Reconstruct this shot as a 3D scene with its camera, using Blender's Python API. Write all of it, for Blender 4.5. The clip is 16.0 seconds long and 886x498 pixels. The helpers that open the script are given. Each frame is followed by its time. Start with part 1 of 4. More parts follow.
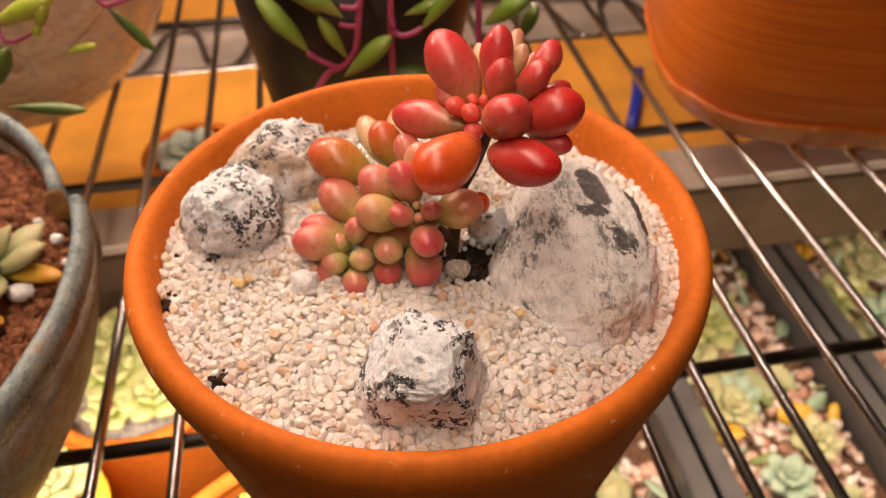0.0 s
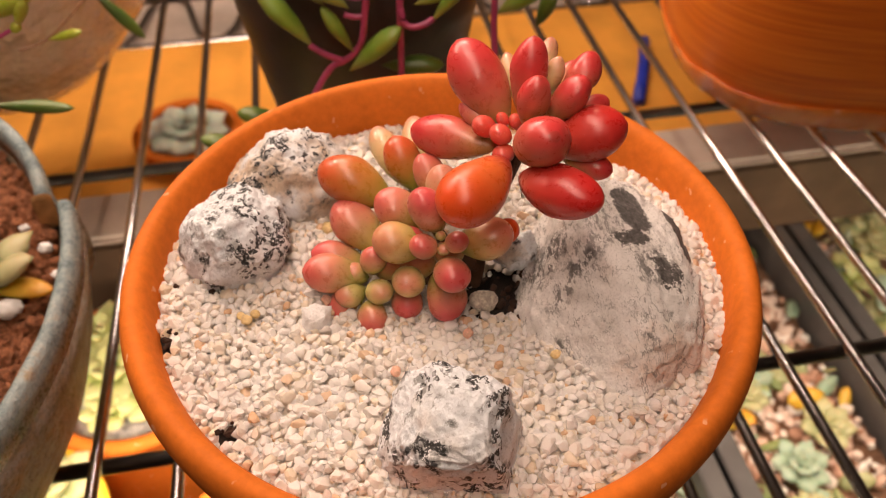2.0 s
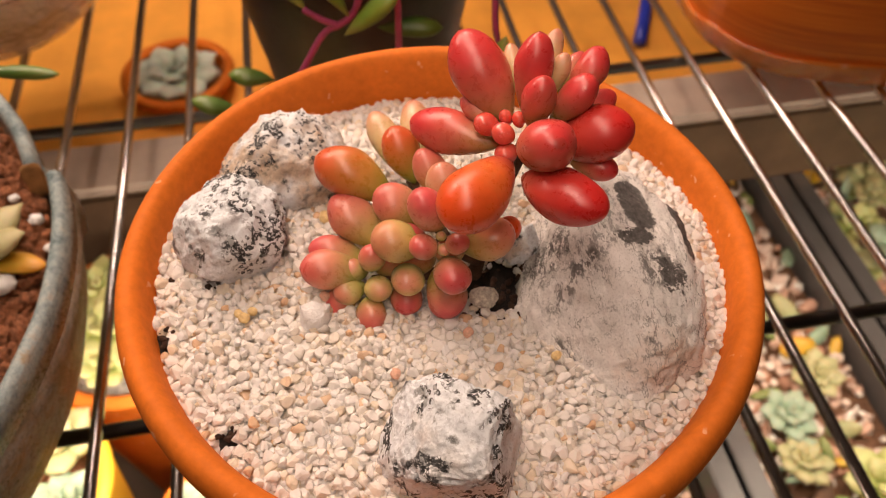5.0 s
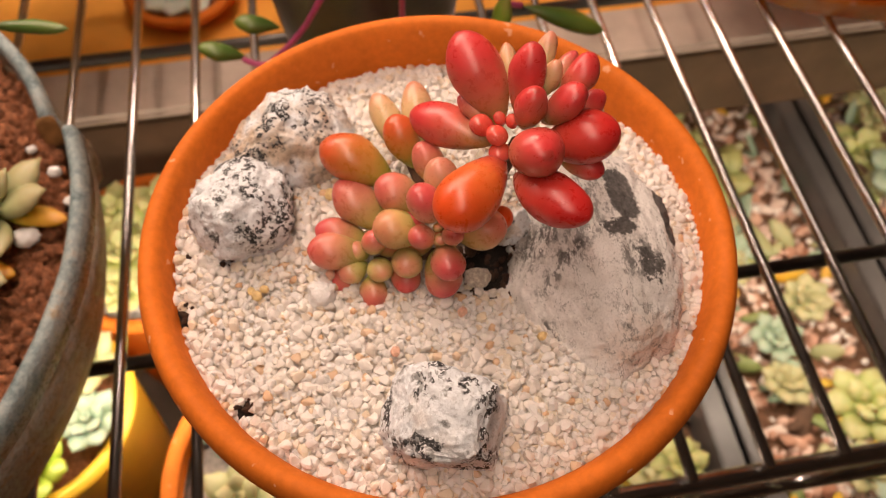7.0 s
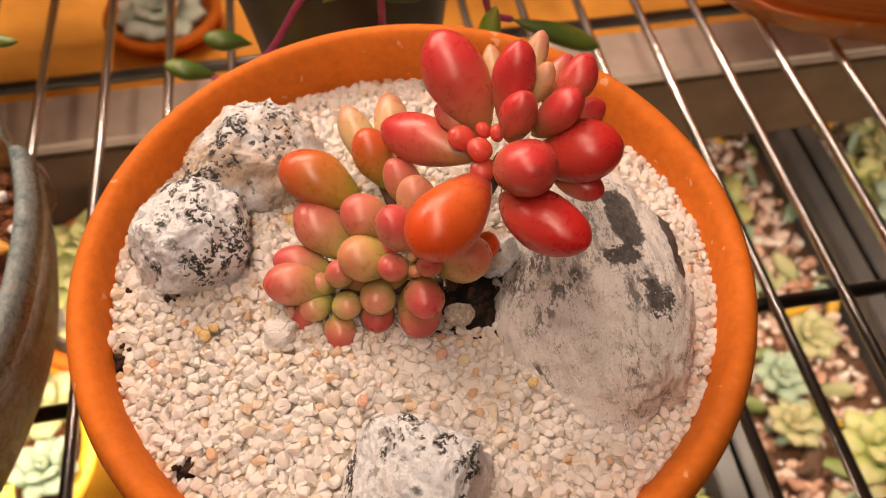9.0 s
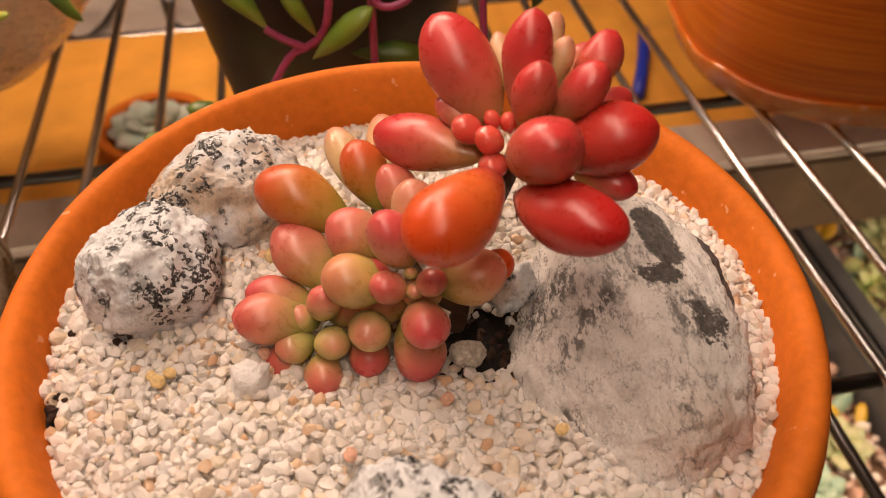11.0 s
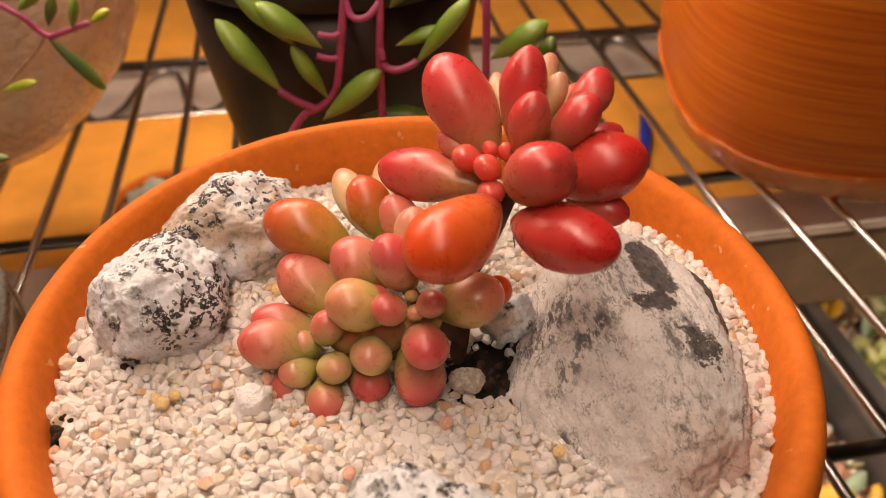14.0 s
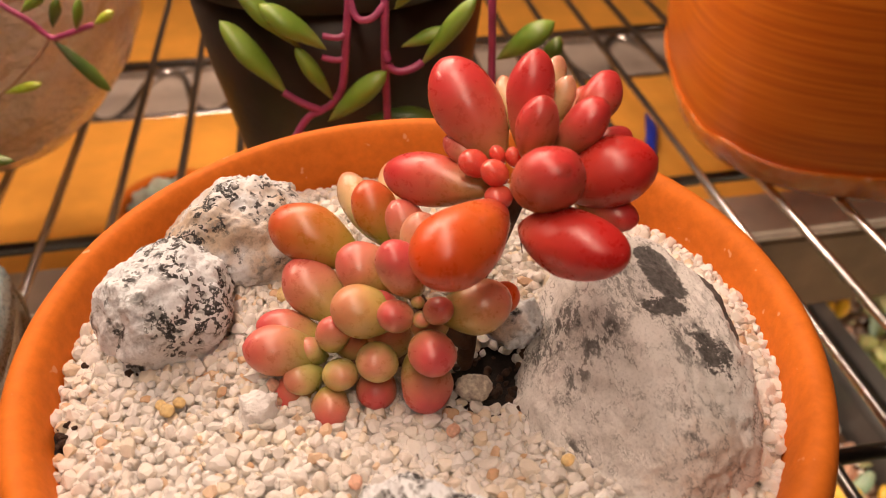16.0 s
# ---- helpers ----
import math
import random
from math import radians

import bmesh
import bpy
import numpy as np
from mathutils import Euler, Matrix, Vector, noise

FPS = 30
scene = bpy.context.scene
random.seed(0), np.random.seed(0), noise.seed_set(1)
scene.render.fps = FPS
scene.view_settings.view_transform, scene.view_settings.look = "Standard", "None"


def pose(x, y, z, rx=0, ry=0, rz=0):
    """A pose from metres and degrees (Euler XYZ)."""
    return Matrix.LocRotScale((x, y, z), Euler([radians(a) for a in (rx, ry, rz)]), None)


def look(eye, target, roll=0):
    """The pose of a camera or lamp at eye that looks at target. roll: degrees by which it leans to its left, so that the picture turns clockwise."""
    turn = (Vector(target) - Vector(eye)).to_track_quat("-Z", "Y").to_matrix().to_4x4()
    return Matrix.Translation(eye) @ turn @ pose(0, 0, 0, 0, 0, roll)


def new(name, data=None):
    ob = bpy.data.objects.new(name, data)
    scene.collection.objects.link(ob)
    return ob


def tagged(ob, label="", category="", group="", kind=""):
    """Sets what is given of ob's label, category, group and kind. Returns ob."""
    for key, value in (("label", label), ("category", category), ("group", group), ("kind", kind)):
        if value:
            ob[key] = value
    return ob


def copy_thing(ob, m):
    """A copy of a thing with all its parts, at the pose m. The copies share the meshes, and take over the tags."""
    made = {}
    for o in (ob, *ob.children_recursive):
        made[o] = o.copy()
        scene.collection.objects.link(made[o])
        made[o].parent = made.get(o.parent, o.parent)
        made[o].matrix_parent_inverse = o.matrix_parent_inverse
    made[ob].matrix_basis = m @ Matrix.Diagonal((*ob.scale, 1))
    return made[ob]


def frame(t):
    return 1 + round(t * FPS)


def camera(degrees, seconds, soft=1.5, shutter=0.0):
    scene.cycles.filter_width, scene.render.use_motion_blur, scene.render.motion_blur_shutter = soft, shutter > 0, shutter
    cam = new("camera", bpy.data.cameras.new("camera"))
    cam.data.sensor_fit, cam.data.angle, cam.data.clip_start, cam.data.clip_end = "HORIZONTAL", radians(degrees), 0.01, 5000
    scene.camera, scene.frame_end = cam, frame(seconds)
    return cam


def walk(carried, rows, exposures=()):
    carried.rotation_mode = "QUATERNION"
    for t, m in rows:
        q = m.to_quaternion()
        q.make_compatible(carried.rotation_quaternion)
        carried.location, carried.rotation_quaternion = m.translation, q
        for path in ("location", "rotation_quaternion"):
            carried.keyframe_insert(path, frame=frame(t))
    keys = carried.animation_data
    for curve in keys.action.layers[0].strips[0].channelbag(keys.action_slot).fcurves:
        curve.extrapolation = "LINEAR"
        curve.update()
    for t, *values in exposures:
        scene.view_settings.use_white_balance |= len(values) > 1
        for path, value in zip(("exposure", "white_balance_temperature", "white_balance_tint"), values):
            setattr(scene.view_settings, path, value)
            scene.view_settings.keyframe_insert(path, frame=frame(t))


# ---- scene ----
cam = camera(59.7, 16.0, 0.5)
cam.data.dof.use_dof, cam.data.dof.focus_distance, cam.data.dof.aperture_fstop = True, 0.153, 21.0

# heights below are taken from the rim of the terracotta pot, which stands RIM above the wire shelf
RIM = 0.131
ROWS = [
    (0.0, 0.0067, -0.1558, 0.1333, 0.0, -42.61, 0.2),
    (0.5, 0.0045, -0.147, 0.129, 0.05, -42.55, -0.11),
    (1.0, 0.0022, -0.1393, 0.1321, -0.22, -42.87, -0.14),
    (1.5, 0.0012, -0.1348, 0.1324, -0.41, -43.74, -0.06),
    (2.0, -0.0005, -0.1321, 0.1338, -0.6, -45.55, 0.14),
    (2.5, -0.002, -0.1307, 0.1372, -0.4, -46.59, -0.23),
    (3.0, -0.0004, -0.1286, 0.14, -0.46, -47.65, -0.18),
    (5.5, -0.0018, -0.117, 0.1435, -0.77, -52.59, -0.31),
    (6.0, 0.0006, -0.1172, 0.1496, -0.46, -54.74, -0.23),
    (6.5, 0.003, -0.1141, 0.1574, -0.47, -56.89, -0.07),
    (7.0, 0.0007, -0.1075, 0.1655, 0.05, -58.97, -0.21),
    (7.5, 0.0064, -0.1079, 0.167, 0.41, -59.51, -0.62),
    (8.0, 0.0087, -0.1036, 0.1633, 0.44, -59.63, -0.43),
    (8.5, 0.0083, -0.0988, 0.1554, 0.35, -59.18, -0.22),
    (9.0, 0.0048, -0.0951, 0.1444, -0.14, -56.47, -0.52),
    (9.5, 0.0045, -0.0927, 0.1366, -0.58, -54.65, -0.62),
    (10.0, 0.0027, -0.0931, 0.1269, -1.02, -52.55, -0.32),
    (12.5, 0.0044, -0.1035, 0.0974, -1.1, -39.28, -0.3),
    (13.0, 0.0043, -0.1029, 0.0968, -0.71, -39.75, -0.22),
    (13.5, 0.0044, -0.1061, 0.101, -0.45, -39.68, -0.52),
    (14.0, 0.0045, -0.1088, 0.1051, -0.34, -39.34, -0.22),
    (14.5, 0.0044, -0.1093, 0.1058, 0.12, -39.44, 0.1),
    (15.0, 0.005, -0.1082, 0.1076, -0.21, -39.33, 0.08),
    (15.5, 0.0042, -0.1073, 0.1058, -0.1, -39.57, 0.1),
    (16.0, 0.0042, -0.1068, 0.1052, -0.12, -39.48, 0.08),
]
walk(cam, [(t, pose(x, y, RIM + z, 90 + pitch, roll, yaw)) for t, x, y, z, yaw, pitch, roll in ROWS],
     exposures=[(0.0, 0.06, 6530, 10), (3.0, -0.03, 6490, 10), (7.0, -0.10, 6490, 10), (9.0, -0.10, 6650, 10), (10.0, -0.20, 6800, 10), (12.5, 0.03, 6650, 10), (16.0, 0.04, 6650, 10)])

# ---- light: a warm tube under the shelf above, plus unseen fill lamps ----
world = bpy.data.worlds.new("room_air")
world.use_nodes = True
scene.world = world
world.node_tree.nodes["Background"].inputs["Color"].default_value = (1.0, 0.80, 0.62, 1)
world.node_tree.nodes["Background"].inputs["Strength"].default_value = 0.03


def area(name, eye, target, sx, sy, watts, colour):
    d = bpy.data.lights.new(name, "AREA")
    d.shape, d.size, d.size_y, d.energy, d.color = "RECTANGLE", sx, sy, watts, colour
    ob = new(name, d)
    ob.matrix_world = look(eye, target)
    return ob


WARM = (1.0, 0.725, 0.565)
area("tube_light", (-0.07, 0.01, 0.58), (-0.02, 0.02, 0.1), 0.90, 0.035, 2.85, WARM)
# unseen soft lamp added overhead, only to fill the dark sides
area("ceiling_light", (-0.30, 0.35, 1.9), (-0.05, 0.2, 0.1), 0.8, 0.8, 4.2, WARM)
# unseen lamp added to brighten the wood and pots at the back
area("rear_tube_light", (-0.26, 0.42, 0.50), (-0.22, 0.32, -0.05), 0.60, 0.05, 5.2, WARM)
# an unseen lamp added under the wire shelf brightens the tier below
lower_fill = area("lower_tube_light", (0.140, 0.085, -0.024), (0.140, 0.13, -0.3), 1.30, 0.04, 2.3, (1.0, 0.80, 0.62))
lower_fill.matrix_world = pose(0.140, 0.085, -0.024, 14, 0, 9.6)


# ---- materials ----
class Nodes:
    """A node material in few words."""

    def __init__(self, name, rough=0.5, metal=0.0, spec=0.5):
        self.m = bpy.data.materials.new(name)
        self.m.use_nodes = True
        self.t = self.m.node_tree
        self.b = self.t.nodes["Principled BSDF"]
        self.set(Roughness=rough, Metallic=metal)
        self.b.inputs["Specular IOR Level"].default_value = spec
        self.co = self.t.nodes.new("ShaderNodeTexCoord")

    def set(self, **kw):
        for k, v in kw.items():
            self.b.inputs[k].default_value = v
        return self

    def link(self, a, b):
        self.t.links.new(a, b)

    def noise(self, scale, detail=4, rough=0.6, space="Object", dist=0.0):
        n = self.t.nodes.new("ShaderNodeTexNoise")
        n.inputs["Scale"].default_value, n.inputs["Detail"].default_value = scale, detail
        n.inputs["Roughness"].default_value, n.inputs["Distortion"].default_value = rough, dist
        self.link(self.co.outputs[space], n.inputs["Vector"])
        return n.outputs["Fac"]

    def cells(self, scale, space="Object", feature="F1", rnd=1.0):
        n = self.t.nodes.new("ShaderNodeTexVoronoi")
        n.feature = feature
        n.inputs["Scale"].default_value = scale
        n.inputs["Randomness"].default_value = rnd
        self.link(self.co.outputs[space], n.inputs["Vector"])
        return n.outputs["Distance"]

    def flakes(self, scale, space="Object"):
        """A random value for each of many small angular cells."""
        n = self.t.nodes.new("ShaderNodeTexVoronoi")
        n.inputs["Scale"].default_value = scale
        self.link(self.co.outputs[space], n.inputs["Vector"])
        s = self.t.nodes.new("ShaderNodeSeparateColor")
        self.link(n.outputs["Color"], s.inputs[0])
        return s.outputs[0]

    def ramp(self, fac, *stops):
        n = self.t.nodes.new("ShaderNodeValToRGB")
        e = n.color_ramp.elements
        while len(e) < len(stops):
            e.new(0.5)
        for i, (p, c) in enumerate(stops):
            c = (c, c, c) if isinstance(c, (int, float)) else c
            e[i].position, e[i].color = p, (*c, 1)
        self.link(fac, n.inputs["Fac"])
        return n.outputs["Color"]

    def mix(self, fac, a, b, kind="MIX"):
        n = self.t.nodes.new("ShaderNodeMix")
        n.data_type, n.blend_type = "RGBA", kind
        for sock, v in ((n.inputs[0], fac), (n.inputs[6], a), (n.inputs[7], b)):
            if isinstance(v, (int, float)):
                sock.default_value = v
            elif isinstance(v, tuple):
                sock.default_value = (*v, 1)
            else:
                self.link(v, sock)
        return n.outputs[2]

    def math(self, op, a, b=0.0):
        n = self.t.nodes.new("ShaderNodeMath")
        n.operation = op
        for sock, v in ((n.inputs[0], a), (n.inputs[1], b)):
            if isinstance(v, (int, float)):
                sock.default_value = v
            else:
                self.link(v, sock)
        return n.outputs[0]

    def axis(self, which, space="Generated"):
        n = self.t.nodes.new("ShaderNodeSeparateXYZ")
        self.link(self.co.outputs[space], n.inputs[0])
        return n.outputs[which]

    def random(self, island=False):
        if island:
            n = self.t.nodes.new("ShaderNodeNewGeometry")
            return n.outputs["Random Per Island"]
        return self.t.nodes.new("ShaderNodeObjectInfo").outputs["Random"]

    def colour(self, c):
        self.link(c, self.b.inputs["Base Color"])
        return self

    def rough(self, c):
        self.link(c, self.b.inputs["Roughness"])
        return self

    def bump(self, h, dist, strength=1.0):
        n = self.t.nodes.new("ShaderNodeBump")
        n.inputs["Distance"].default_value, n.inputs["Strength"].default_value = dist, strength
        self.link(h, n.inputs["Height"])
        self.link(n.outputs[0], self.b.inputs["Normal"])
        return self

    def sss(self, weight, radius, scale=1.0):
        self.b.inputs["Subsurface Weight"].default_value = weight
        self.b.inputs["Subsurface Radius"].default_value = radius
        self.b.inputs["Subsurface Scale"].default_value = scale
        return self


def plain(name, c, rough=0.5, metal=0.0, scale=60.0, vary=0.25, bump=0.0004, spec=0.5):
    n = Nodes(name, rough, metal, spec)
    lo, hi = tuple(v * (1 - vary) for v in c), tuple(min(1, v * (1 + vary)) for v in c)
    h = n.noise(scale, 6)
    n.colour(n.ramp(h, (0.3, lo), (0.7, hi)))
    if bump:
        n.bump(n.noise(scale * 6, 4), bump)
    return n.m


def terracotta(name, c):
    n = Nodes(name, 0.72, 0.0, 0.18)
    big = n.ramp(n.noise(22, 5), (0.3, tuple(v * 0.80 for v in c)), (0.7, tuple(min(1, v * 1.08) for v in c)))
    fine = n.ramp(n.noise(420, 4), (0.35, 0.86), (0.65, 1.0))
    pale = n.ramp(n.noise(260, 2, 0.5), (0.70, 0.0), (0.74, 1.0))
    col = n.mix(1.0, big, fine, "MULTIPLY")
    n.colour(n.mix(n.math("MULTIPLY", pale, 0.45), col, (0.85, 0.55, 0.35)))
    n.rough(n.ramp(n.noise(60, 4), (0.3, 0.60), (0.7, 0.78)))
    return n.bump(n.noise(700, 4, 0.7), 0.00012, 0.6).m


def granite(name, seed, cover=0.5, tan=0.5):
    """White feldspar with ragged black mica flakes in clusters, grey glassy areas and a tan stain."""
    n = Nodes(name, 0.62, 0.0, 0.4)
    place = n.t.nodes.new("ShaderNodeMapping")
    place.inputs["Location"].default_value = (seed * 1.7, seed * 0.9, seed * 2.3)
    n.link(n.t.nodes["Texture Coordinate"].outputs["Object"], place.inputs["Vector"])
    bend = n.t.nodes.new("ShaderNodeTexNoise")
    bend.inputs["Scale"].default_value, bend.inputs["Detail"].default_value = 900.0, 3.0
    n.link(place.outputs[0], bend.inputs["Vector"])
    warp = n.t.nodes.new("ShaderNodeVectorMath")
    warp.operation = "MULTIPLY_ADD"
    warp.inputs[1].default_value = (0.0007, 0.0007, 0.0007)
    n.link(bend.outputs["Color"], warp.inputs[0])
    n.link(place.outputs[0], warp.inputs[2])

    def tex(scale, detail=4, rough=0.6, kind="ShaderNodeTexNoise", out="Fac"):
        t = n.t.nodes.new(kind)
        t.inputs["Scale"].default_value = scale
        t.inputs["Detail"].default_value, t.inputs["Roughness"].default_value = detail, rough
        n.link(warp.outputs[0], t.inputs["Vector"])
        return t.outputs[out]

    def flake(scale):
        t = n.t.nodes.new("ShaderNodeTexVoronoi")
        t.inputs["Scale"].default_value = scale
        n.link(warp.outputs[0], t.inputs["Vector"])
        c = n.t.nodes.new("ShaderNodeSeparateColor")
        n.link(t.outputs["Color"], c.inputs[0])
        return c.outputs[0]

    base = n.ramp(tex(260, 6, 0.7), (0.28, (0.62, 0.65, 0.68)), (0.38, (0.86, 0.91, 0.96)), (0.52, (0.90, 0.95, 0.99)))
    base = n.mix(n.math("MULTIPLY", n.ramp(tex(48, 4), (0.52, 0.0), (0.66, 1.0)), tan), base, (0.62, 0.46, 0.30))
    glassy = n.ramp(tex(190, 5, 0.65), (0.56, 0.0), (0.62, 0.80))
    base = n.mix(glassy, base, (0.30, 0.315, 0.31))
    where = n.ramp(tex(95, 3), (0.58 - 0.28 * cover, 0.0), (0.64 - 0.28 * cover, 1.0))
    coarse = n.math("MULTIPLY", n.ramp(flake(600), (0.66, 0.0), (0.67, 1.0)), where)
    ragged = n.ramp(tex(1500, 4, 0.7), (0.42, 0.0), (0.46, 1.0))
    fine = n.math("MULTIPLY", n.ramp(flake(1150), (0.78, 0.0), (0.79, 1.0)), n.math("ADD", n.math("MULTIPLY", where, 0.75), 0.20))
    dark = n.math("MULTIPLY", n.math("MAXIMUM", coarse, fine), ragged)
    col = n.mix(dark, base, n.ramp(tex(700, 3), (0.40, (0.018, 0.019, 0.020)), (0.70, (0.085, 0.088, 0.09))))
    col = n.mix(1.0, col, n.ramp(tex(2200, 3), (0.35, 0.86), (0.5, 1.0)), "MULTIPLY")
    n.colour(col)
    n.rough(n.ramp(tex(1200, 3), (0.40, 0.42), (0.62, 0.78)))
    return n.bump(tex(900, 6, 0.75), 0.0007, 1.0).m


MAT = {}
MAT["terracotta"] = terracotta("terracotta", (0.72, 0.185, 0.020))
MAT["granite"] = granite("speckled_granite", 0.0, 0.40, 0.25)
MAT["granite_tan"] = granite("tan_stained_granite", 3.1, 0.22, 0.85)
MAT["granite_veined"] = granite("blotched_granite", 5.6, 0.36, 0.35)
MAT["chrome"] = plain("dull_chrome", (0.61, 0.595, 0.58), 0.26, 1.0, 40, 0.15, 0.0)
# chrome of the front rail, slightly darker than the wires
MAT["rail_chrome"] = plain("greyer_chrome", (0.55, 0.53, 0.51), 0.24, 1.0, 40, 0.2, 0.0)
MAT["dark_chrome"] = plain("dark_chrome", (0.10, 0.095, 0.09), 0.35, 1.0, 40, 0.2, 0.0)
MAT["soil"] = plain("brown_peat_soil", (0.48, 0.185, 0.08), 0.95, 0.0, 500, 0.6, 0.002)
MAT["peat"] = plain("dark_peat", (0.055, 0.026, 0.014), 0.95, 0.0, 500, 0.5, 0.001)
MAT["tray_soil"] = plain("tray_soil", (0.24, 0.12, 0.065), 0.95, 0.0, 300, 0.5, 0.002)
MAT["grit_bed"] = plain("pale_grit_bed", (0.92, 0.82, 0.70), 0.9, 0.0, 600, 0.10, 0.001)
# real soil, with the shade at the succulent's foot put into its colour
MAT["soil_and_shade"] = plain("soil_and_shade", (0.012, 0.007, 0.004), 0.95, 0.0, 500, 0.5, 0.001)
MAT["perlite"] = plain("perlite", (0.94, 0.93, 0.91), 0.9, 0.0, 300, 0.12, 0.0008)
MAT["dull_gravel"] = plain("dull_white_gravel", (0.52, 0.47, 0.42), 0.9, 0.0, 260, 0.45, 0.002)
MAT["pink_stone"] = plain("pinkish_speckled_stone", (0.76, 0.64, 0.55), 0.8, 0.0, 900, 0.5, 0.0006)
MAT["ochre"] = plain("ochre_quartz", (0.86, 0.60, 0.28), 0.3, 0.0, 900, 0.3, 0.0002)
MAT["rust"] = plain("rusty_quartz", (0.78, 0.46, 0.33), 0.3, 0.0, 900, 0.3, 0.0002)
MAT["black_plastic"] = plain("dark_plastic", (0.040, 0.030, 0.024), 0.42, 0.0, 50, 0.3, 0.0002)
MAT["board"] = plain("dark_brown_board", (0.085, 0.050, 0.028), 0.5, 0.0, 30, 0.3, 0.0003)
MAT["ledge"] = plain("greyish_board", (0.44, 0.37, 0.31), 0.30, 0.0, 25, 0.2, 0.0003)
MAT["wood"] = plain("orange_varnished_wood", (0.78, 0.36, 0.06), 0.35, 0.0, 14, 0.2, 0.0002)
MAT["wall"] = plain("beige_wall_paint", (0.42, 0.34, 0.27), 0.85, 0.0, 8, 0.08, 0.0004)
MAT["tray"] = plain("dark_grey_tray", (0.085, 0.078, 0.075), 0.32, 0.0, 40, 0.2, 0.0002)
MAT["yellow_pot"] = plain("yellow_glaze", (0.88, 0.54, 0.04), 0.35, 0.0, 30, 0.1, 0.0001)
MAT["blue_tag"] = plain("blue_plastic", (0.02, 0.04, 0.42), 0.4, 0.0, 40, 0.1, 0.0)
MAT["purple_stem"] = plain("purple_stem", (0.44, 0.07, 0.19), 0.4, 0.0, 150, 0.25, 0.0001)
MAT["tan_stem"] = plain("tan_stem", (0.40, 0.24, 0.15), 0.7, 0.0, 300, 0.4, 0.0002)
MAT["brown_stem"] = plain("brown_stem", (0.10, 0.05, 0.025), 0.7, 0.0, 300, 0.4, 0.0004)


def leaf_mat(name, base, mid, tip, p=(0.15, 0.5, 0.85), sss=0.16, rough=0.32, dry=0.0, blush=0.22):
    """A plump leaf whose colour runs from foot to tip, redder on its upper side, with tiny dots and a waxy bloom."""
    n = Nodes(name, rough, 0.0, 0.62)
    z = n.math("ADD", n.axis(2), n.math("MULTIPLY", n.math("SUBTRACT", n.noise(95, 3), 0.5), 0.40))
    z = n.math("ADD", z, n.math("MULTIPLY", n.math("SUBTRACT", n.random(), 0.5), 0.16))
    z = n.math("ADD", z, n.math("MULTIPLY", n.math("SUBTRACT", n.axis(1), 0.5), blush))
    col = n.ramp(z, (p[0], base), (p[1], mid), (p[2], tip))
    blotch = n.ramp(n.noise(210, 6, 0.75), (0.32, 0.86), (0.62, 1.0))
    dots = n.ramp(n.cells(620), (0.03, 0.78), (0.07, 1.0))
    keep = n.ramp(n.noise(130, 2), (0.50, 1.0), (0.56, 0.0))
    col = n.mix(1.0, col, blotch, "MULTIPLY")
    col = n.mix(n.math("SUBTRACT", 1.0, keep), col, n.mix(1.0, col, dots, "MULTIPLY"))
    pale = n.math("MULTIPLY", n.ramp(n.cells(900), (0.06, 0.35), (0.13, 0.0)), n.ramp(n.noise(160, 2), (0.50, 0.0), (0.60, 1.0)))
    col = n.mix(pale, col, (0.80, 0.52, 0.40))
    scar = n.ramp(n.math("ADD", n.axis(2), n.math("MULTIPLY", n.math("SUBTRACT", n.noise(500, 3), 0.5), 0.03)), (0.972, 0.0), (0.985, dry))
    n.colour(n.mix(scar, col, (0.16, 0.05, 0.025)))
    n.rough(n.ramp(n.noise(420, 5, 0.7), (0.34, rough - 0.10), (0.64, rough + 0.12)))
    n.sss(sss, (0.0040, 0.0014, 0.0007))
    n.bump(n.noise(1500, 4, 0.7), 0.00005, 0.5)
    return n.m


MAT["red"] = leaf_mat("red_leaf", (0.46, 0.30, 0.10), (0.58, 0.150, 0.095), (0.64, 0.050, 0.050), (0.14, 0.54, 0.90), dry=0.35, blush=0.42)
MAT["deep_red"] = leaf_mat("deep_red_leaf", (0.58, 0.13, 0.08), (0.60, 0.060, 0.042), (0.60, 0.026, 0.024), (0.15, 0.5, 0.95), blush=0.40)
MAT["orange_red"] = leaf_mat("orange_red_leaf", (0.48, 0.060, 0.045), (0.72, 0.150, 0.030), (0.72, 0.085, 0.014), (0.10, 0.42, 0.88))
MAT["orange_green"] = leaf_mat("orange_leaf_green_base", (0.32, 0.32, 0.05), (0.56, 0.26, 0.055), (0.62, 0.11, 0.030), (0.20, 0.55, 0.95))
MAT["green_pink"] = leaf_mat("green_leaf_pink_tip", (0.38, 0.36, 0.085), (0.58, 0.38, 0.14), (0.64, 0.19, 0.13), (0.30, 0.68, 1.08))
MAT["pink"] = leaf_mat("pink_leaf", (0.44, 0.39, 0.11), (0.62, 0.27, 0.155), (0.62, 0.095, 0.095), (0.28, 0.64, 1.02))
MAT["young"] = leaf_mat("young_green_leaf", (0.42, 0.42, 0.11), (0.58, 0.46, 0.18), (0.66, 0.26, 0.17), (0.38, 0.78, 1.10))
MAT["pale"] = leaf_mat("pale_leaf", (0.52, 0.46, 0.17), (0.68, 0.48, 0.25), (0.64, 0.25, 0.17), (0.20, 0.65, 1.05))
MAT["bud"] = leaf_mat("red_bud", (0.66, 0.095, 0.070), (0.74, 0.100, 0.075), (0.76, 0.125, 0.095), sss=0.5, rough=0.20)
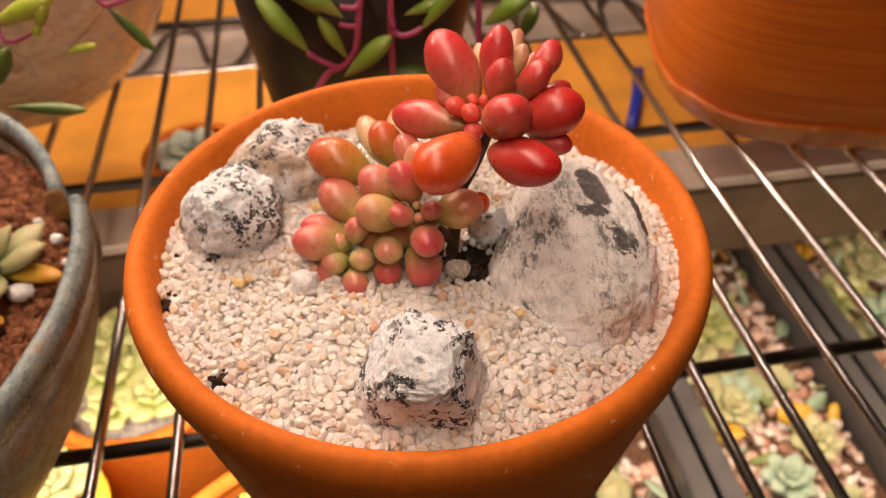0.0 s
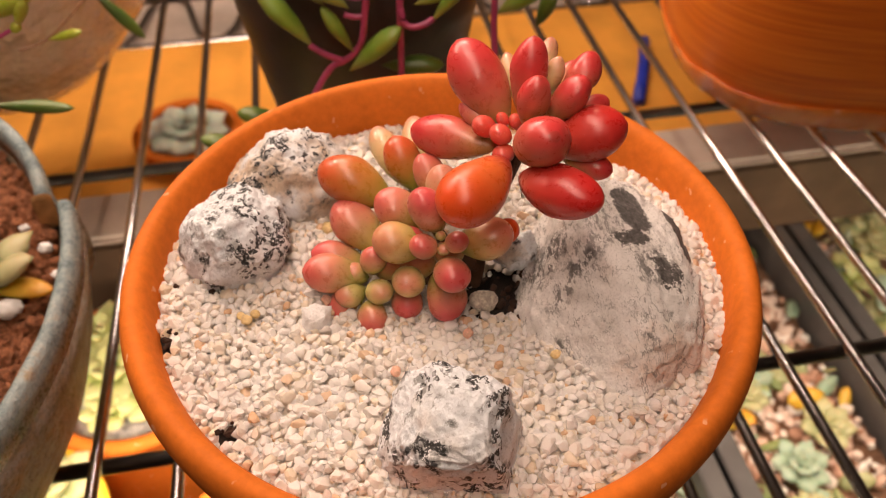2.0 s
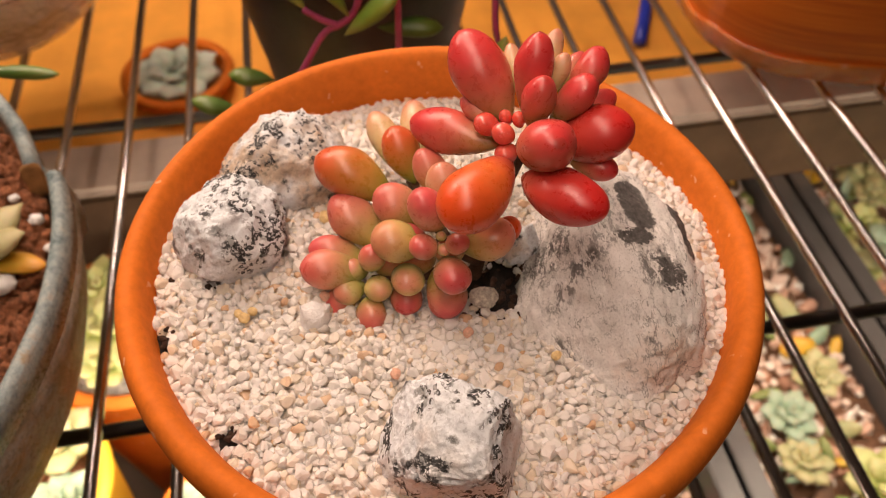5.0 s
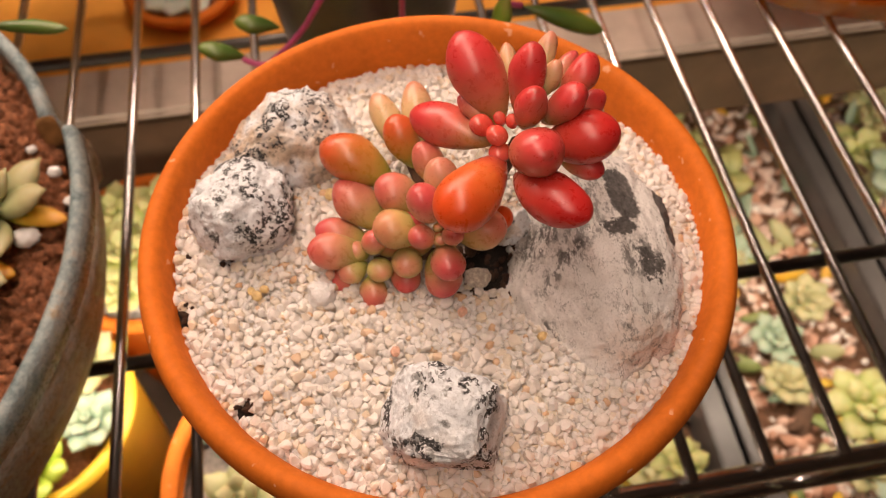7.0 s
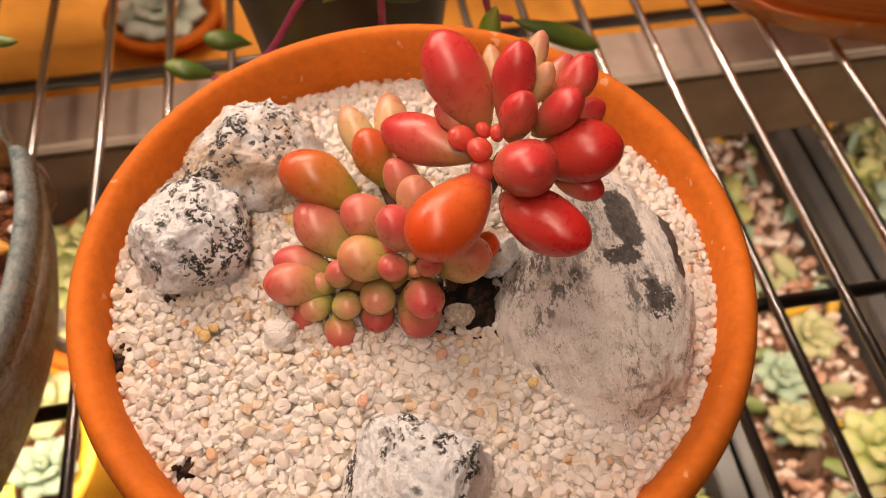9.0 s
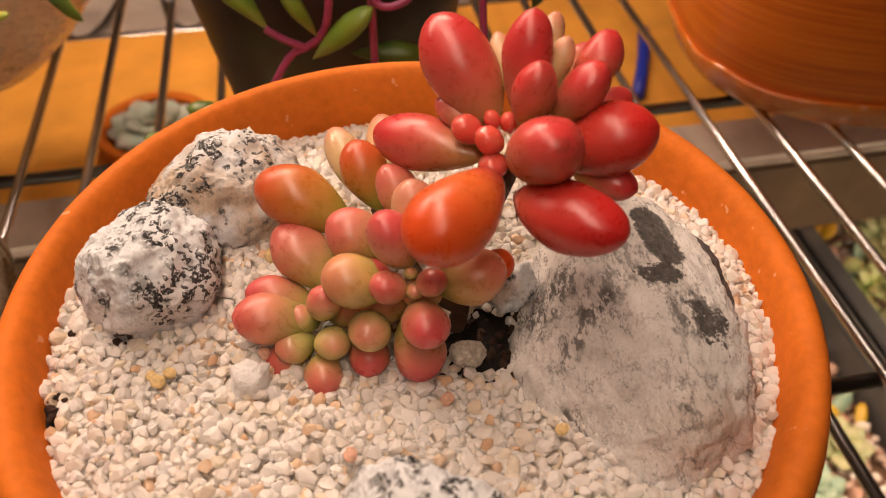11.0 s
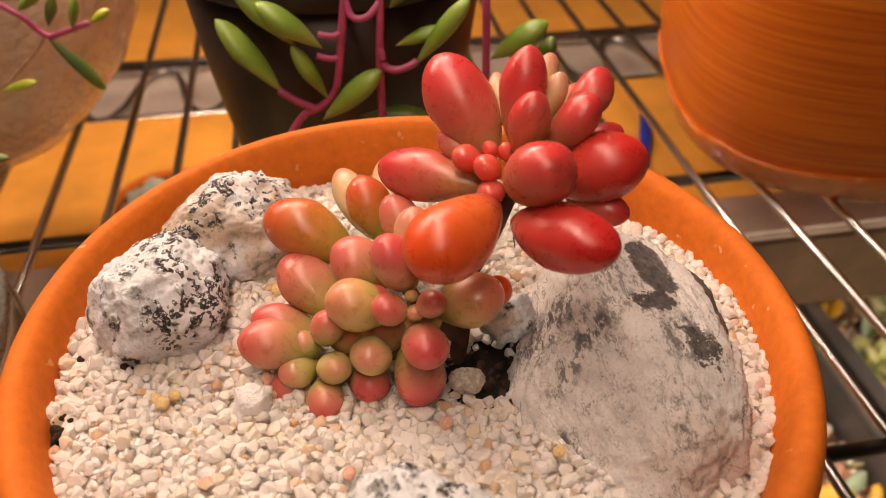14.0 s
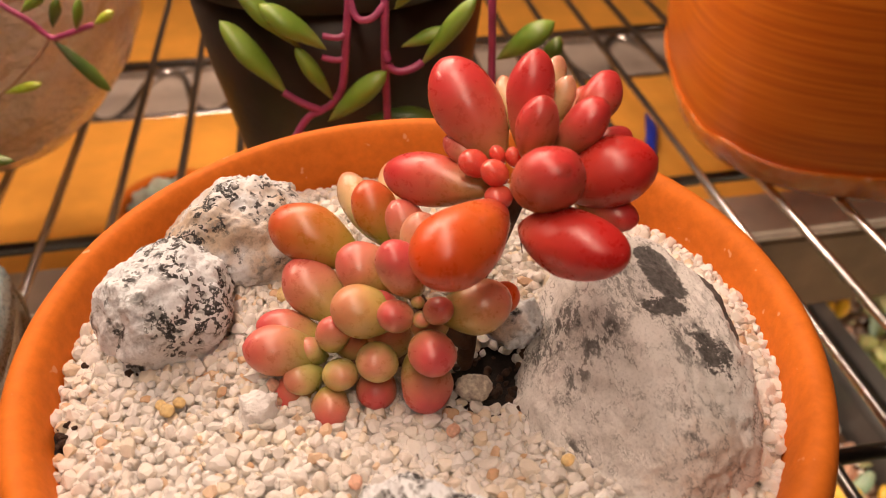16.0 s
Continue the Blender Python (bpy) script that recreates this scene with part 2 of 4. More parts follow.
MAT["sage_leaf"] = leaf_mat("sage_green_leaf", (0.22, 0.26, 0.08), (0.28, 0.33, 0.11), (0.42, 0.40, 0.14), rough=0.5)
MAT["lime_bean"] = leaf_mat("green_bean_leaf", (0.26, 0.30, 0.06), (0.20, 0.36, 0.04), (0.28, 0.44, 0.07), rough=0.4)
MAT["dark_bean"] = leaf_mat("dark_green_leaf", (0.08, 0.12, 0.02), (0.07, 0.14, 0.02), (0.13, 0.20, 0.03), rough=0.4)
MAT["fresh_leaf"] = leaf_mat("bright_green_leaf", (0.46, 0.54, 0.08), (0.42, 0.56, 0.05), (0.50, 0.60, 0.08))
MAT["cream_leaf"] = leaf_mat("cream_green_leaf", (0.26, 0.30, 0.13), (0.36, 0.38, 0.18), (0.44, 0.40, 0.20), rough=0.5)
MAT["frost_leaf"] = leaf_mat("frosted_blue_leaf", (0.34, 0.46, 0.36), (0.44, 0.58, 0.47), (0.58, 0.66, 0.56), rough=0.6)
MAT["lime_leaf"] = leaf_mat("lime_leaf", (0.32, 0.38, 0.09), (0.42, 0.48, 0.14), (0.56, 0.55, 0.24), rough=0.5)
MAT["olive_leaf"] = leaf_mat("olive_leaf", (0.13, 0.17, 0.05), (0.20, 0.25, 0.07), (0.34, 0.34, 0.12), rough=0.5)
MAT["yellow_leaf"] = leaf_mat("yellow_leaf", (0.50, 0.42, 0.06), (0.66, 0.40, 0.03), (0.72, 0.34, 0.03), rough=0.45)
MAT["blue_leaf"] = leaf_mat("blue_green_leaf", (0.22, 0.30, 0.20), (0.26, 0.36, 0.24), (0.34, 0.42, 0.30), rough=0.55)

n = Nodes("quartz_grains", 0.20, 0.0, 0.7)
tone = n.ramp(n.random(True), (0.0, (0.965, 0.955, 0.94)), (0.30, (0.96, 0.92, 0.86)), (0.52, (0.97, 0.97, 0.97)), (0.76, (0.96, 0.93, 0.89)), (0.93, (0.95, 0.86, 0.70)), (0.995, (0.86, 0.60, 0.38)))
tone = n.mix(1.0, tone, n.ramp(n.noise(900, 5, 0.7), (0.32, 0.95), (0.58, 1.0)), "MULTIPLY")
n.colour(tone)
tr = n.t.nodes.new("ShaderNodeBsdfTranslucent")
n.link(n.mix(1.0, tone, (1.0, 0.93, 0.82), "MULTIPLY"), tr.inputs["Color"])
mx = n.t.nodes.new("ShaderNodeMixShader")
mx.inputs[0].default_value = 0.26
n.link(n.b.outputs[0], mx.inputs[1])
n.link(tr.outputs[0], mx.inputs[2])
n.link(mx.outputs[0], n.t.nodes["Material Output"].inputs["Surface"])
n.bump(n.noise(1300, 5, 0.75), 0.00030, 0.8)
MAT["grains"] = n.m

def glaze_mat(name, gloss, lo, hi):
    """Blue-grey glaze that breaks to brown and olive below the lip."""
    n = Nodes(name, 0.4, 0.0, gloss)
    blue = n.ramp(n.noise(90, 6, 0.75), (0.34, (0.06, 0.10, 0.11)), (0.44, (0.20, 0.27, 0.28)), (0.58, (0.34, 0.41, 0.41)), (0.72, (0.36, 0.30, 0.20)))
    olive = n.ramp(n.noise(34, 6, 0.75, dist=0.5), (0.32, (0.09, 0.075, 0.055)), (0.46, (0.27, 0.20, 0.12)), (0.56, (0.34, 0.32, 0.27)), (0.68, (0.36, 0.20, 0.08)))
    olive = n.mix(1.0, olive, n.ramp(n.noise(420, 5, 0.7), (0.36, 0.5), (0.56, 1.0)), "MULTIPLY")
    high = n.math("ADD", n.axis(2, "Object"), n.math("MULTIPLY", n.math("SUBTRACT", n.noise(160, 4), 0.5), 0.006))
    n.colour(n.mix(n.ramp(high, (0.074, 0.0), (0.078, 1.0)), olive, blue))
    n.rough(n.ramp(n.noise(900, 3), (0.38, lo), (0.60, hi)))
    return n.bump(n.noise(750, 4, 0.6), 0.0010, 1.0).m


MAT["glaze"] = glaze_mat("blue_grey_glaze", 0.5, 0.14, 0.5)
MAT["glaze_wall"] = glaze_mat("olive_brown_glaze", 0.5, 0.22, 0.55)
MAT["raw_clay"] = plain("raw_brown_clay", (0.42, 0.21, 0.07), 0.8, 0.0, 200, 0.4, 0.001)

n = Nodes("pinkish_glass_glaze", 0.07, 0.0, 0.9)
n.colour(n.ramp(n.noise(24, 5, 0.6), (0.3, (0.58, 0.43, 0.31)), (0.7, (0.88, 0.74, 0.61))))
n.bump(n.noise(60, 3), 0.010, 0.9)
MAT["pink_glaze"] = n.m

n = Nodes("orange_banded_clay", 0.36, 0.0, 0.4)
mp = n.t.nodes.new("ShaderNodeMapping")
mp.inputs["Scale"].default_value = (6, 6, 420)
n.link(n.co.outputs["Object"], mp.inputs["Vector"])
tx = n.t.nodes.new("ShaderNodeTexNoise")
tx.inputs["Scale"].default_value = 2.0
tx.inputs["Detail"].default_value = 6
n.link(mp.outputs[0], tx.inputs["Vector"])
n.colour(n.ramp(tx.outputs["Fac"], (0.25, (0.42, 0.085, 0.006)), (0.5, (0.60, 0.14, 0.010)), (0.75, (0.74, 0.23, 0.022))))
n.bump(tx.outputs["Fac"], 0.0003, 0.4)
MAT["orange_clay"] = n.m

n = Nodes("amber_glaze_foot", 0.10, 0.0, 0.8)
n.colour(n.ramp(n.noise(45, 4), (0.38, (0.48, 0.115, 0.012)), (0.60, (0.58, 0.18, 0.03)), (0.74, (0.76, 0.42, 0.24))))
n.bump(n.noise(90, 3), 0.003, 0.8)
MAT["amber_glaze"] = n.m

n = Nodes("tray_gravel", 0.9)
n.colour(n.ramp(n.random(True), (0.0, (0.52, 0.27, 0.18)), (0.25, (0.78, 0.66, 0.57)), (0.5, (0.42, 0.20, 0.12)), (0.70, (0.66, 0.42, 0.31)), (0.88, (0.80, 0.74, 0.67))))
MAT["gravel"] = n.m


# ---- mesh helpers ----
PLACE = {}


def thing(name, loc, label, category, group="", kind=""):
    ob = new(name)
    ob.empty_display_size = 0.01
    ob.location = loc
    PLACE[ob.name] = Matrix.Translation(loc)
    return tagged(ob, label, category, group, kind)


def mesh_of(name, bm, material, smooth=True):
    me = bpy.data.meshes.new(name)
    bmesh.ops.recalc_face_normals(bm, faces=bm.faces[:])
    bm.to_mesh(me)
    bm.free()
    if smooth:
        me.polygons.foreach_set("use_smooth", [True] * len(me.polygons))
    me.materials.append(material)
    return me


def part(name, bm, material, parent=None, label="", at=None, smooth=True, category="", kind="", group=""):
    """One mesh object at the world pose `at`, under a thing or a part."""
    me = bm if isinstance(bm, bpy.types.Mesh) else mesh_of(name, bm, material, smooth)
    ob = new(name, me)
    at = at or Matrix.Identity(4)
    ob.matrix_basis = at
    PLACE[ob.name] = at
    if parent:
        ob.parent = parent
        ob.matrix_parent_inverse = PLACE[parent.name].inverted()
    return tagged(ob, label, category, group, kind)


def lathe(profile, n=96, centre=(0, 0, 0), shape=None, closed=False):
    """Turns (radius, height) pairs round the upright line through centre; shape(angle, i, r, z) may move a point."""
    bm = bmesh.new()
    rings = []
    for i, (r, z) in enumerate(profile):
        ring = []
        for k in range(n):
            a = 2 * math.pi * k / n
            rr, zz = shape(a, i, r, z) if shape else (r, z)
            ring.append(bm.verts.new((centre[0] + rr * math.cos(a), centre[1] + rr * math.sin(a), centre[2] + zz)))
        rings.append(ring)
    pairs = list(zip(rings, rings[1:])) + ([(rings[-1], rings[0])] if closed else [])
    for a, b in pairs:
        for k in range(n):
            bm.faces.new((a[k], a[(k + 1) % n], b[(k + 1) % n], b[k]))
    if not closed:
        bm.faces.new(rings[0])
        bm.faces.new(rings[-1])
    return bm


def smooth_line(points, steps):
    """A soft line through the points."""
    pts = [Vector(p) for p in points]
    out = []
    for i in range(len(pts) - 1):
        p0, p1, p2, p3 = pts[max(i - 1, 0)], pts[i], pts[i + 1], pts[min(i + 2, len(pts) - 1)]
        for s in range(steps):
            t = s / steps
            out.append(0.5 * (2 * p1 + (p2 - p0) * t + (2 * p0 - 5 * p1 + 4 * p2 - p3) * t * t + (3 * p1 - p0 - 3 * p2 + p3) * t ** 3))
    return out + [pts[-1]]


def tube(points, radius, n=10, bm=None, taper=1.0):
    bm = bm or bmesh.new()
    pts = [Vector(p) for p in points]
    rings = []
    for i, p in enumerate(pts):
        d = (pts[min(i + 1, len(pts) - 1)] - pts[max(i - 1, 0)]).normalized()
        side = d.cross(Vector((0, 0, 1)) if abs(d.z) < 0.9 else Vector((0, 1, 0))).normalized()
        up = side.cross(d)
        r = radius * (1 + (taper - 1) * i / max(len(pts) - 1, 1))
        rings.append([bm.verts.new(p + r * (side * math.cos(2 * math.pi * k / n) + up * math.sin(2 * math.pi * k / n))) for k in range(n)])
    for a, b in zip(rings, rings[1:]):
        for k in range(n):
            bm.faces.new((a[k], a[(k + 1) % n], b[(k + 1) % n], b[k]))
    bm.faces.new(rings[0])
    bm.faces.new(rings[-1])
    return bm


def along(base, tip):
    """The pose at base whose z axis runs to tip."""
    b, t = Vector(base), Vector(tip)
    return Matrix.Translation(b) @ (t - b).to_track_quat("Z", "Y").to_matrix().to_4x4()


def bean(length, width, blunt=0.62, n=20, m=16, flat=0.91, point=0.02, seed=0, foot=(1.75, 0.80)):
    """A plump leaf along z: narrow foot, widest past the middle, blunt end with a faint point."""
    bm = bmesh.new()
    rings = []
    for i in range(1, m):
        s = i / m
        s = 0.5 - 0.5 * math.cos(math.pi * s)
        if s > blunt:
            r = width * max(0, 1 - ((s - blunt) / (1 - blunt)) ** 1.95) ** 0.53
        else:
            r = width * max(0, 1 - ((blunt - s) / blunt) ** foot[0]) ** foot[1]
        z = length * s
        wob = noise.noise(Vector((seed * 3.1, s * 2.5, 0))) * width * 0.10
        ring = []
        for q in range(n):
            c, d = math.cos(2 * math.pi * q / n), math.sin(2 * math.pi * q / n)
            k = r * (1 + 0.055 * noise.noise(Vector((c * 1.1 + seed, d * 1.1, s * 2.6))))
            ring.append(bm.verts.new((k * c + wob, flat * k * d, z)))
        rings.append(ring)
    for a, b in zip(rings, rings[1:]):
        for q in range(n):
            bm.faces.new((a[q], a[(q + 1) % n], b[(q + 1) % n], b[q]))
    lo, hi = bm.verts.new((0, 0, 0)), bm.verts.new((rings[-1][0].co.x * 0 + 0, 0, length * (1 + point)))
    for q in range(n):
        bm.faces.new((lo, rings[0][(q + 1) % n], rings[0][q]))
        bm.faces.new((hi, rings[-1][q], rings[-1][(q + 1) % n]))
    return bm


def stone(size, seed, rough=0.16, sub=6, facet=0.0, freq=1.6, cuts=(), relief=0.0, worn=0.0007):
    bm = bmesh.new()
    bmesh.ops.create_icosphere(bm, subdivisions=sub, radius=1)
    off = Vector((seed * 7.3, seed * 1.7, seed * 4.1))
    for v in bm.verts:
        d = v.co.normalized()
        k = 1 + rough * noise.noise(d * freq + off) + rough * 0.5 * noise.noise(d * freq * 2.3 + off) + rough * 0.22 * noise.noise(d * freq * 6 + off) + rough * 0.11 * noise.noise(d * freq * 15 + off) + rough * 0.10 * abs(noise.noise(d * freq * 11 + off)) + rough * 0.08 * abs(noise.noise(d * freq * 24 + off)) + rough * 0.06 * noise.noise(d * freq * 44 + off)
        if facet:
            q = Vector([math.copysign(abs(c) ** (1 - facet), c) for c in d])
            d = q
        v.co = Vector((d.x * size[0], d.y * size[1], d.z * size[2])) * k
        for cx, cy, cz, h in cuts:
            c = Vector((cx, cy, cz)).normalized()
            over = v.co.dot(c) - h - 0.0008 * noise.noise(v.co * 220 + off)
            v.co -= c * 0.95 * (over if over > 0.006 else worn * math.log1p(math.exp(over / worn)))
        if relief:
            p = v.co * 1000 + off
            v.co += d.normalized() * relief * (0.9 * noise.noise(p * 0.33) - 1.3 * abs(noise.noise(p * 0.55)) + 0.55 * noise.noise(p * 1.1) + 0.45 * noise.noise(p * 1.9))
    return bm


def loop_lathe(profile, n, centre=(0, 0, 0), shape=None):
    return lathe(profile, n, centre, shape, True)


def mm(x, y, z):
    """Millimetres from the middle of the pot's rim."""
    return (x / 1000, y / 1000, RIM + z / 1000)


# ---- the wire shelf ----
TURN = radians(9.6)
SHELF = Matrix.Rotation(TURN, 4, "Z")


def on_shelf(u, v, z):
    return SHELF @ Vector((u, v, z))


shelf = thing("wire_shelf", (0, 0, -0.003), "chrome wire shelf with round bars and a double front rail", "shelf", kind="structure")
for k in range(-14, 22):
    u = 0.1535 + 0.0312 * (k - 6)
    part("wire", tube([on_shelf(u, -0.047, -0.0024), on_shelf(u, 0.2, -0.0024), on_shelf(u, 0.62, -0.0024)], 0.0024, 12), MAT["chrome"], shelf)
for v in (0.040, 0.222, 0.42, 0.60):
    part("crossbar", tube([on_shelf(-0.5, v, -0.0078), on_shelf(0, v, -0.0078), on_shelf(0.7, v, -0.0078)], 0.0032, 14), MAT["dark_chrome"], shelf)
for z in (-0.0085, -0.041):
    part("front_rail", tube([on_shelf(-0.5, -0.047, z), on_shelf(0, -0.047, z), on_shelf(0.7, -0.047, z)], 0.0038, 14), MAT["rail_chrome"], shelf)
wave = [math.sin(math.pi * i / 8) for i in range(328)]
part("rail_zigzag", tube([on_shelf(-0.5 + 0.03 * i / 8, -0.047, -0.0248 + 0.0142 * math.copysign(abs(w) ** 0.6, w)) for i, w in enumerate(wave)], 0.002, 8), MAT["chrome"], shelf)

# ---- the terracotta pot ----
pot = thing("terracotta_pot", (0, 0, 0), "orange terracotta pot with a rounded rim, filled with pale grit", "pot")
RIM_LOOP = [(0.060, -0.0760), (0.0622, -0.0758), (0.0628, -0.0750), (0.0668, -0.0535), (0.0706, -0.0330), (0.0722, -0.0245), (0.0736, -0.0180), (0.0751, -0.0115), (0.0760, -0.0058), (0.0760, -0.0025), (0.0752, 0.0000), (0.0740, 0.0014), (0.0726, 0.0018),
            (0.0710, 0.0012), (0.0697, -0.0008), (0.0687, -0.0045), (0.0676, -0.011), (0.0660, -0.022), (0.0635, -0.034)]
WALL_LOOP = [(0.0610, -0.0740), (0.0622, -0.0742), (0.0625, -0.0765), (0.060, -0.090), (0.0525, -0.127), (0.050, -0.1300), (0.012, -0.1305),
             (0.012, -0.122), (0.047, -0.121), (0.053, -0.09), (0.0560, -0.0740)]
part("rim", loop_lathe([(r, RIM + z) for r, z in RIM_LOOP], 144), MAT["terracotta"], pot)
part("wall", loop_lathe([(r, RIM + z) for r, z in WALL_LOOP], 144), MAT["terracotta"], pot)


# ---- grit ----
def bed(x, y):
    """Height of the grit, above the rim's level."""
    r = math.hypot(x, y)
    z = -0.0052 - 0.0065 * max(0, min(1, (y - 0.012) / 0.05)) - 0.0015 * max(0, (r - 0.058) / 0.009)
    z -= 0.0035 * math.exp(-((x + 0.004) ** 2 + (y + 0.006) ** 2) / 0.018 ** 2)
    z -= 0.005 * math.exp(-((x - 0.013) ** 2 + (y + 0.007) ** 2) / 0.008 ** 2)
    return z + 0.0009 * noise.noise(Vector((x * 90, y * 90, 3)))


bm = bmesh.new()
rings = []
for i in range(33):
    r = 0.0686 * i / 32
    rings.append([bm.verts.new((r * math.cos(a), r * math.sin(a), RIM + bed(r * math.cos(a), r * math.sin(a)) - 0.0012)) for a in (2 * math.pi * k / 96 for k in range(96))] if i else [bm.verts.new((0, 0, RIM + bed(0, 0) - 0.0012))])
for k in range(96):
    bm.faces.new((rings[0][0], rings[1][k], rings[1][(k + 1) % 96]))
for a, b in zip(rings[1:], rings[2:]):
    for k in range(96):
        bm.faces.new((a[k], b[k], b[(k + 1) % 96], a[(k + 1) % 96]))
part("grit_bed", bm, MAT["grit_bed"], None, "packed pale grit under the loose grains", category="grit", kind="stuff")
# the first, widest patch also stands in for shade beside the plant
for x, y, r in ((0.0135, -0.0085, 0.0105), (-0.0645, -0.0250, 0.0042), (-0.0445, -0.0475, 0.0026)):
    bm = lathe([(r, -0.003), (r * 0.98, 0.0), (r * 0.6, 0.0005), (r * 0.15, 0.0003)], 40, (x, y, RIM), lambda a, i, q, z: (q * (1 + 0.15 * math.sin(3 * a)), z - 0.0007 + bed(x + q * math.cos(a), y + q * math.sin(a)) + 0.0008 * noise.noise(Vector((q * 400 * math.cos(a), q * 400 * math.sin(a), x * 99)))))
    part("potting_soil", bm, MAT["soil_and_shade"], None, "brown potting soil showing through the grit, its colour darkened with shade", category="soil", kind="stuff")


def grain_shapes(count, seed, lo=0.45, hi=0.75, keep=0.03, planes=8):
    rnd = random.Random(seed)
    out = []
    for s in range(count):
        b = bmesh.new()
        bmesh.ops.create_icosphere(b, subdivisions=2, radius=1)
        o = Vector((s * 3.7 + seed, 1.3 * s, 0.4))
        sx, sy, sz = rnd.uniform(0.95, 1.22), rnd.uniform(0.85, 1.1), rnd.uniform(0.75, 1.0)
        cuts = [(Vector((rnd.gauss(0, 1), rnd.gauss(0, 1), rnd.gauss(0, 1))).normalized(), rnd.uniform(lo, hi)) for _ in range(planes)]
        co = []
        for v in b.verts:
            d = v.co.copy() * (1 + 0.22 * noise.noise(v.co * 1.4 + o))
            for c, h in cuts:
                over = d.dot(c) - h
                if over > 0:
                    d -= c * over * (1 - keep)
            co.append((d.x * sx, d.y * sy, d.z * sz))
        out.append((np.array(co), [[v.index for v in f.verts] for f in b.faces]))
        b.free()
    return out


def scatter(name, shapes, spots, material, label, category, seed, smooth=True):
    """One mesh of many small stones at (x, y, z, size)."""
    rnd = random.Random(seed)
    verts, faces, base = [], [], 0
    for x, y, z, s in spots:
        co, fs = shapes[rnd.randrange(len(shapes))]
        m = Euler((rnd.uniform(-0.7, 0.7), rnd.uniform(-0.7, 0.7), rnd.uniform(0, 6.3))).to_matrix()
        verts.append(co @ np.array(m).T * s + (x, y, z))
        faces.extend([[i + base for i in f] for f in fs])
        base += len(co)
    me = bpy.data.meshes.new(name)
    me.from_pydata(np.concatenate(verts).tolist(), [], faces)
    me.polygons.foreach_set("use_smooth", [smooth] * len(me.polygons))
    me.materials.append(material)
    return tagged(new(name, me), label, category, kind="stuff")


rnd = random.Random(5)
spots, grid = [], {}
for layer in range(3):
    for _ in range(30000):
        r, a = 0.0683 * math.sqrt(rnd.random()), rnd.uniform(0, 2 * math.pi)
        x, y = r * math.cos(a), r * math.sin(a)
        if math.hypot((x - 0.0130) / 1.15, y + 0.0085) < 0.0080 + 0.002 * noise.noise(Vector((x * 300, y * 300, 1))):
            continue
        if math.hypot(x + 0.0655, y + 0.025) < 0.004 or math.hypot(x + 0.0445, y + 0.0475) < 0.0022:
            continue
        s = rnd.choice((0.0012, 0.0014, 0.0016, 0.0018, 0.0021))
        cell = (layer, int(x / 0.0034), int(y / 0.0034))
        if any((x - p[0]) ** 2 + (y - p[1]) ** 2 < (0.60 * (s + p[2])) ** 2 for i in (-1, 0, 1) for j in (-1, 0, 1) for p in grid.get((layer, cell[1] + i, cell[2] + j), ())):
            continue
        grid.setdefault(cell, []).append((x, y, s))
        spots.append((x, y, RIM + bed(x, y) - 0.0008 * layer + rnd.uniform(-0.0003, 0.0005), s))
for _ in range(5000):
    r, a = 0.0680 * math.sqrt(rnd.random()), rnd.uniform(0, 2 * math.pi)
    x, y = r * math.cos(a), r * math.sin(a)
    if math.hypot((x - 0.0130) / 1.15, y + 0.0085) < 0.0088 or math.hypot(x + 0.0655, y + 0.025) < 0.004 or math.hypot(x + 0.0445, y + 0.0475) < 0.0022:
        continue
    spots.append((x, y, RIM + bed(x, y) - 0.0001 + rnd.uniform(-0.0003, 0.0003), rnd.uniform(0.0007, 0.0010)))
scatter("grit", grain_shapes(28, 2, 0.50, 0.76, 0.05, 13), spots, MAT["grains"], "coarse cream and white quartz grit in the terracotta pot", "grit", 8, False)

# ---- stones in the pot ----
part("stone", stone((0.0134, 0.0134, 0.0115), 1.0, 0.16, facet=0.10, cuts=((0.45, -0.55, 0.70, 0.0110), (-0.75, -0.45, 0.45, 0.0116), (-0.2, 0.2, 0.95, 0.0104), (0.2, -0.95, -0.15, 0.0120), (0.95, 0.0, 0.1, 0.0126)), relief=0.00055), MAT["granite"], None, "rough white granite stone with black specks", at=pose(-0.0500, 0.0030, RIM + 0.0000, 4, -4, 12), category="stone")
part("stone", stone((0.0178, 0.0132, 0.0128), 2.4, 0.20, facet=0.12, cuts=((0.1, -0.55, 0.83, 0.0104), (-0.6, 0.2, 0.75, 0.0118), (0.6, -0.4, 0.6, 0.0125), (-0.3, -0.9, 0.3, 0.0112)), relief=0.0006), MAT["granite_tan"], None, "white and tan granite stone with black specks, behind another", at=pose(-0.0400, 0.0270, RIM - 0.0010, -14, 6, 28), category="stone")
part("stone", stone((0.0152, 0.0146, 0.0136), 4.2, 0.12, facet=0.30, cuts=((-0.16, -0.34, 0.93, 0.0101), (0.10, -0.99, -0.02, 0.0082), (-0.80, -0.05, 0.60, 0.0098), (0.93, -0.15, 0.34, 0.0106), (-0.60, -0.78, 0.10, 0.0112), (0.2, 0.95, 0.2, 0.0122)), relief=0.0006, worn=0.0016), MAT["granite_veined"], None, "blocky white granite stone with black blotches near the rim", at=pose(0.0015, -0.0540, RIM + 0.0020, 6, 2, -8), category="stone")

# the large stone: chalky and fibrous, with one charcoal patch, grey fissures and peach bounce light painted on its foot
n = Nodes("pale_veined_stone", 0.66, 0.0, 0.35)


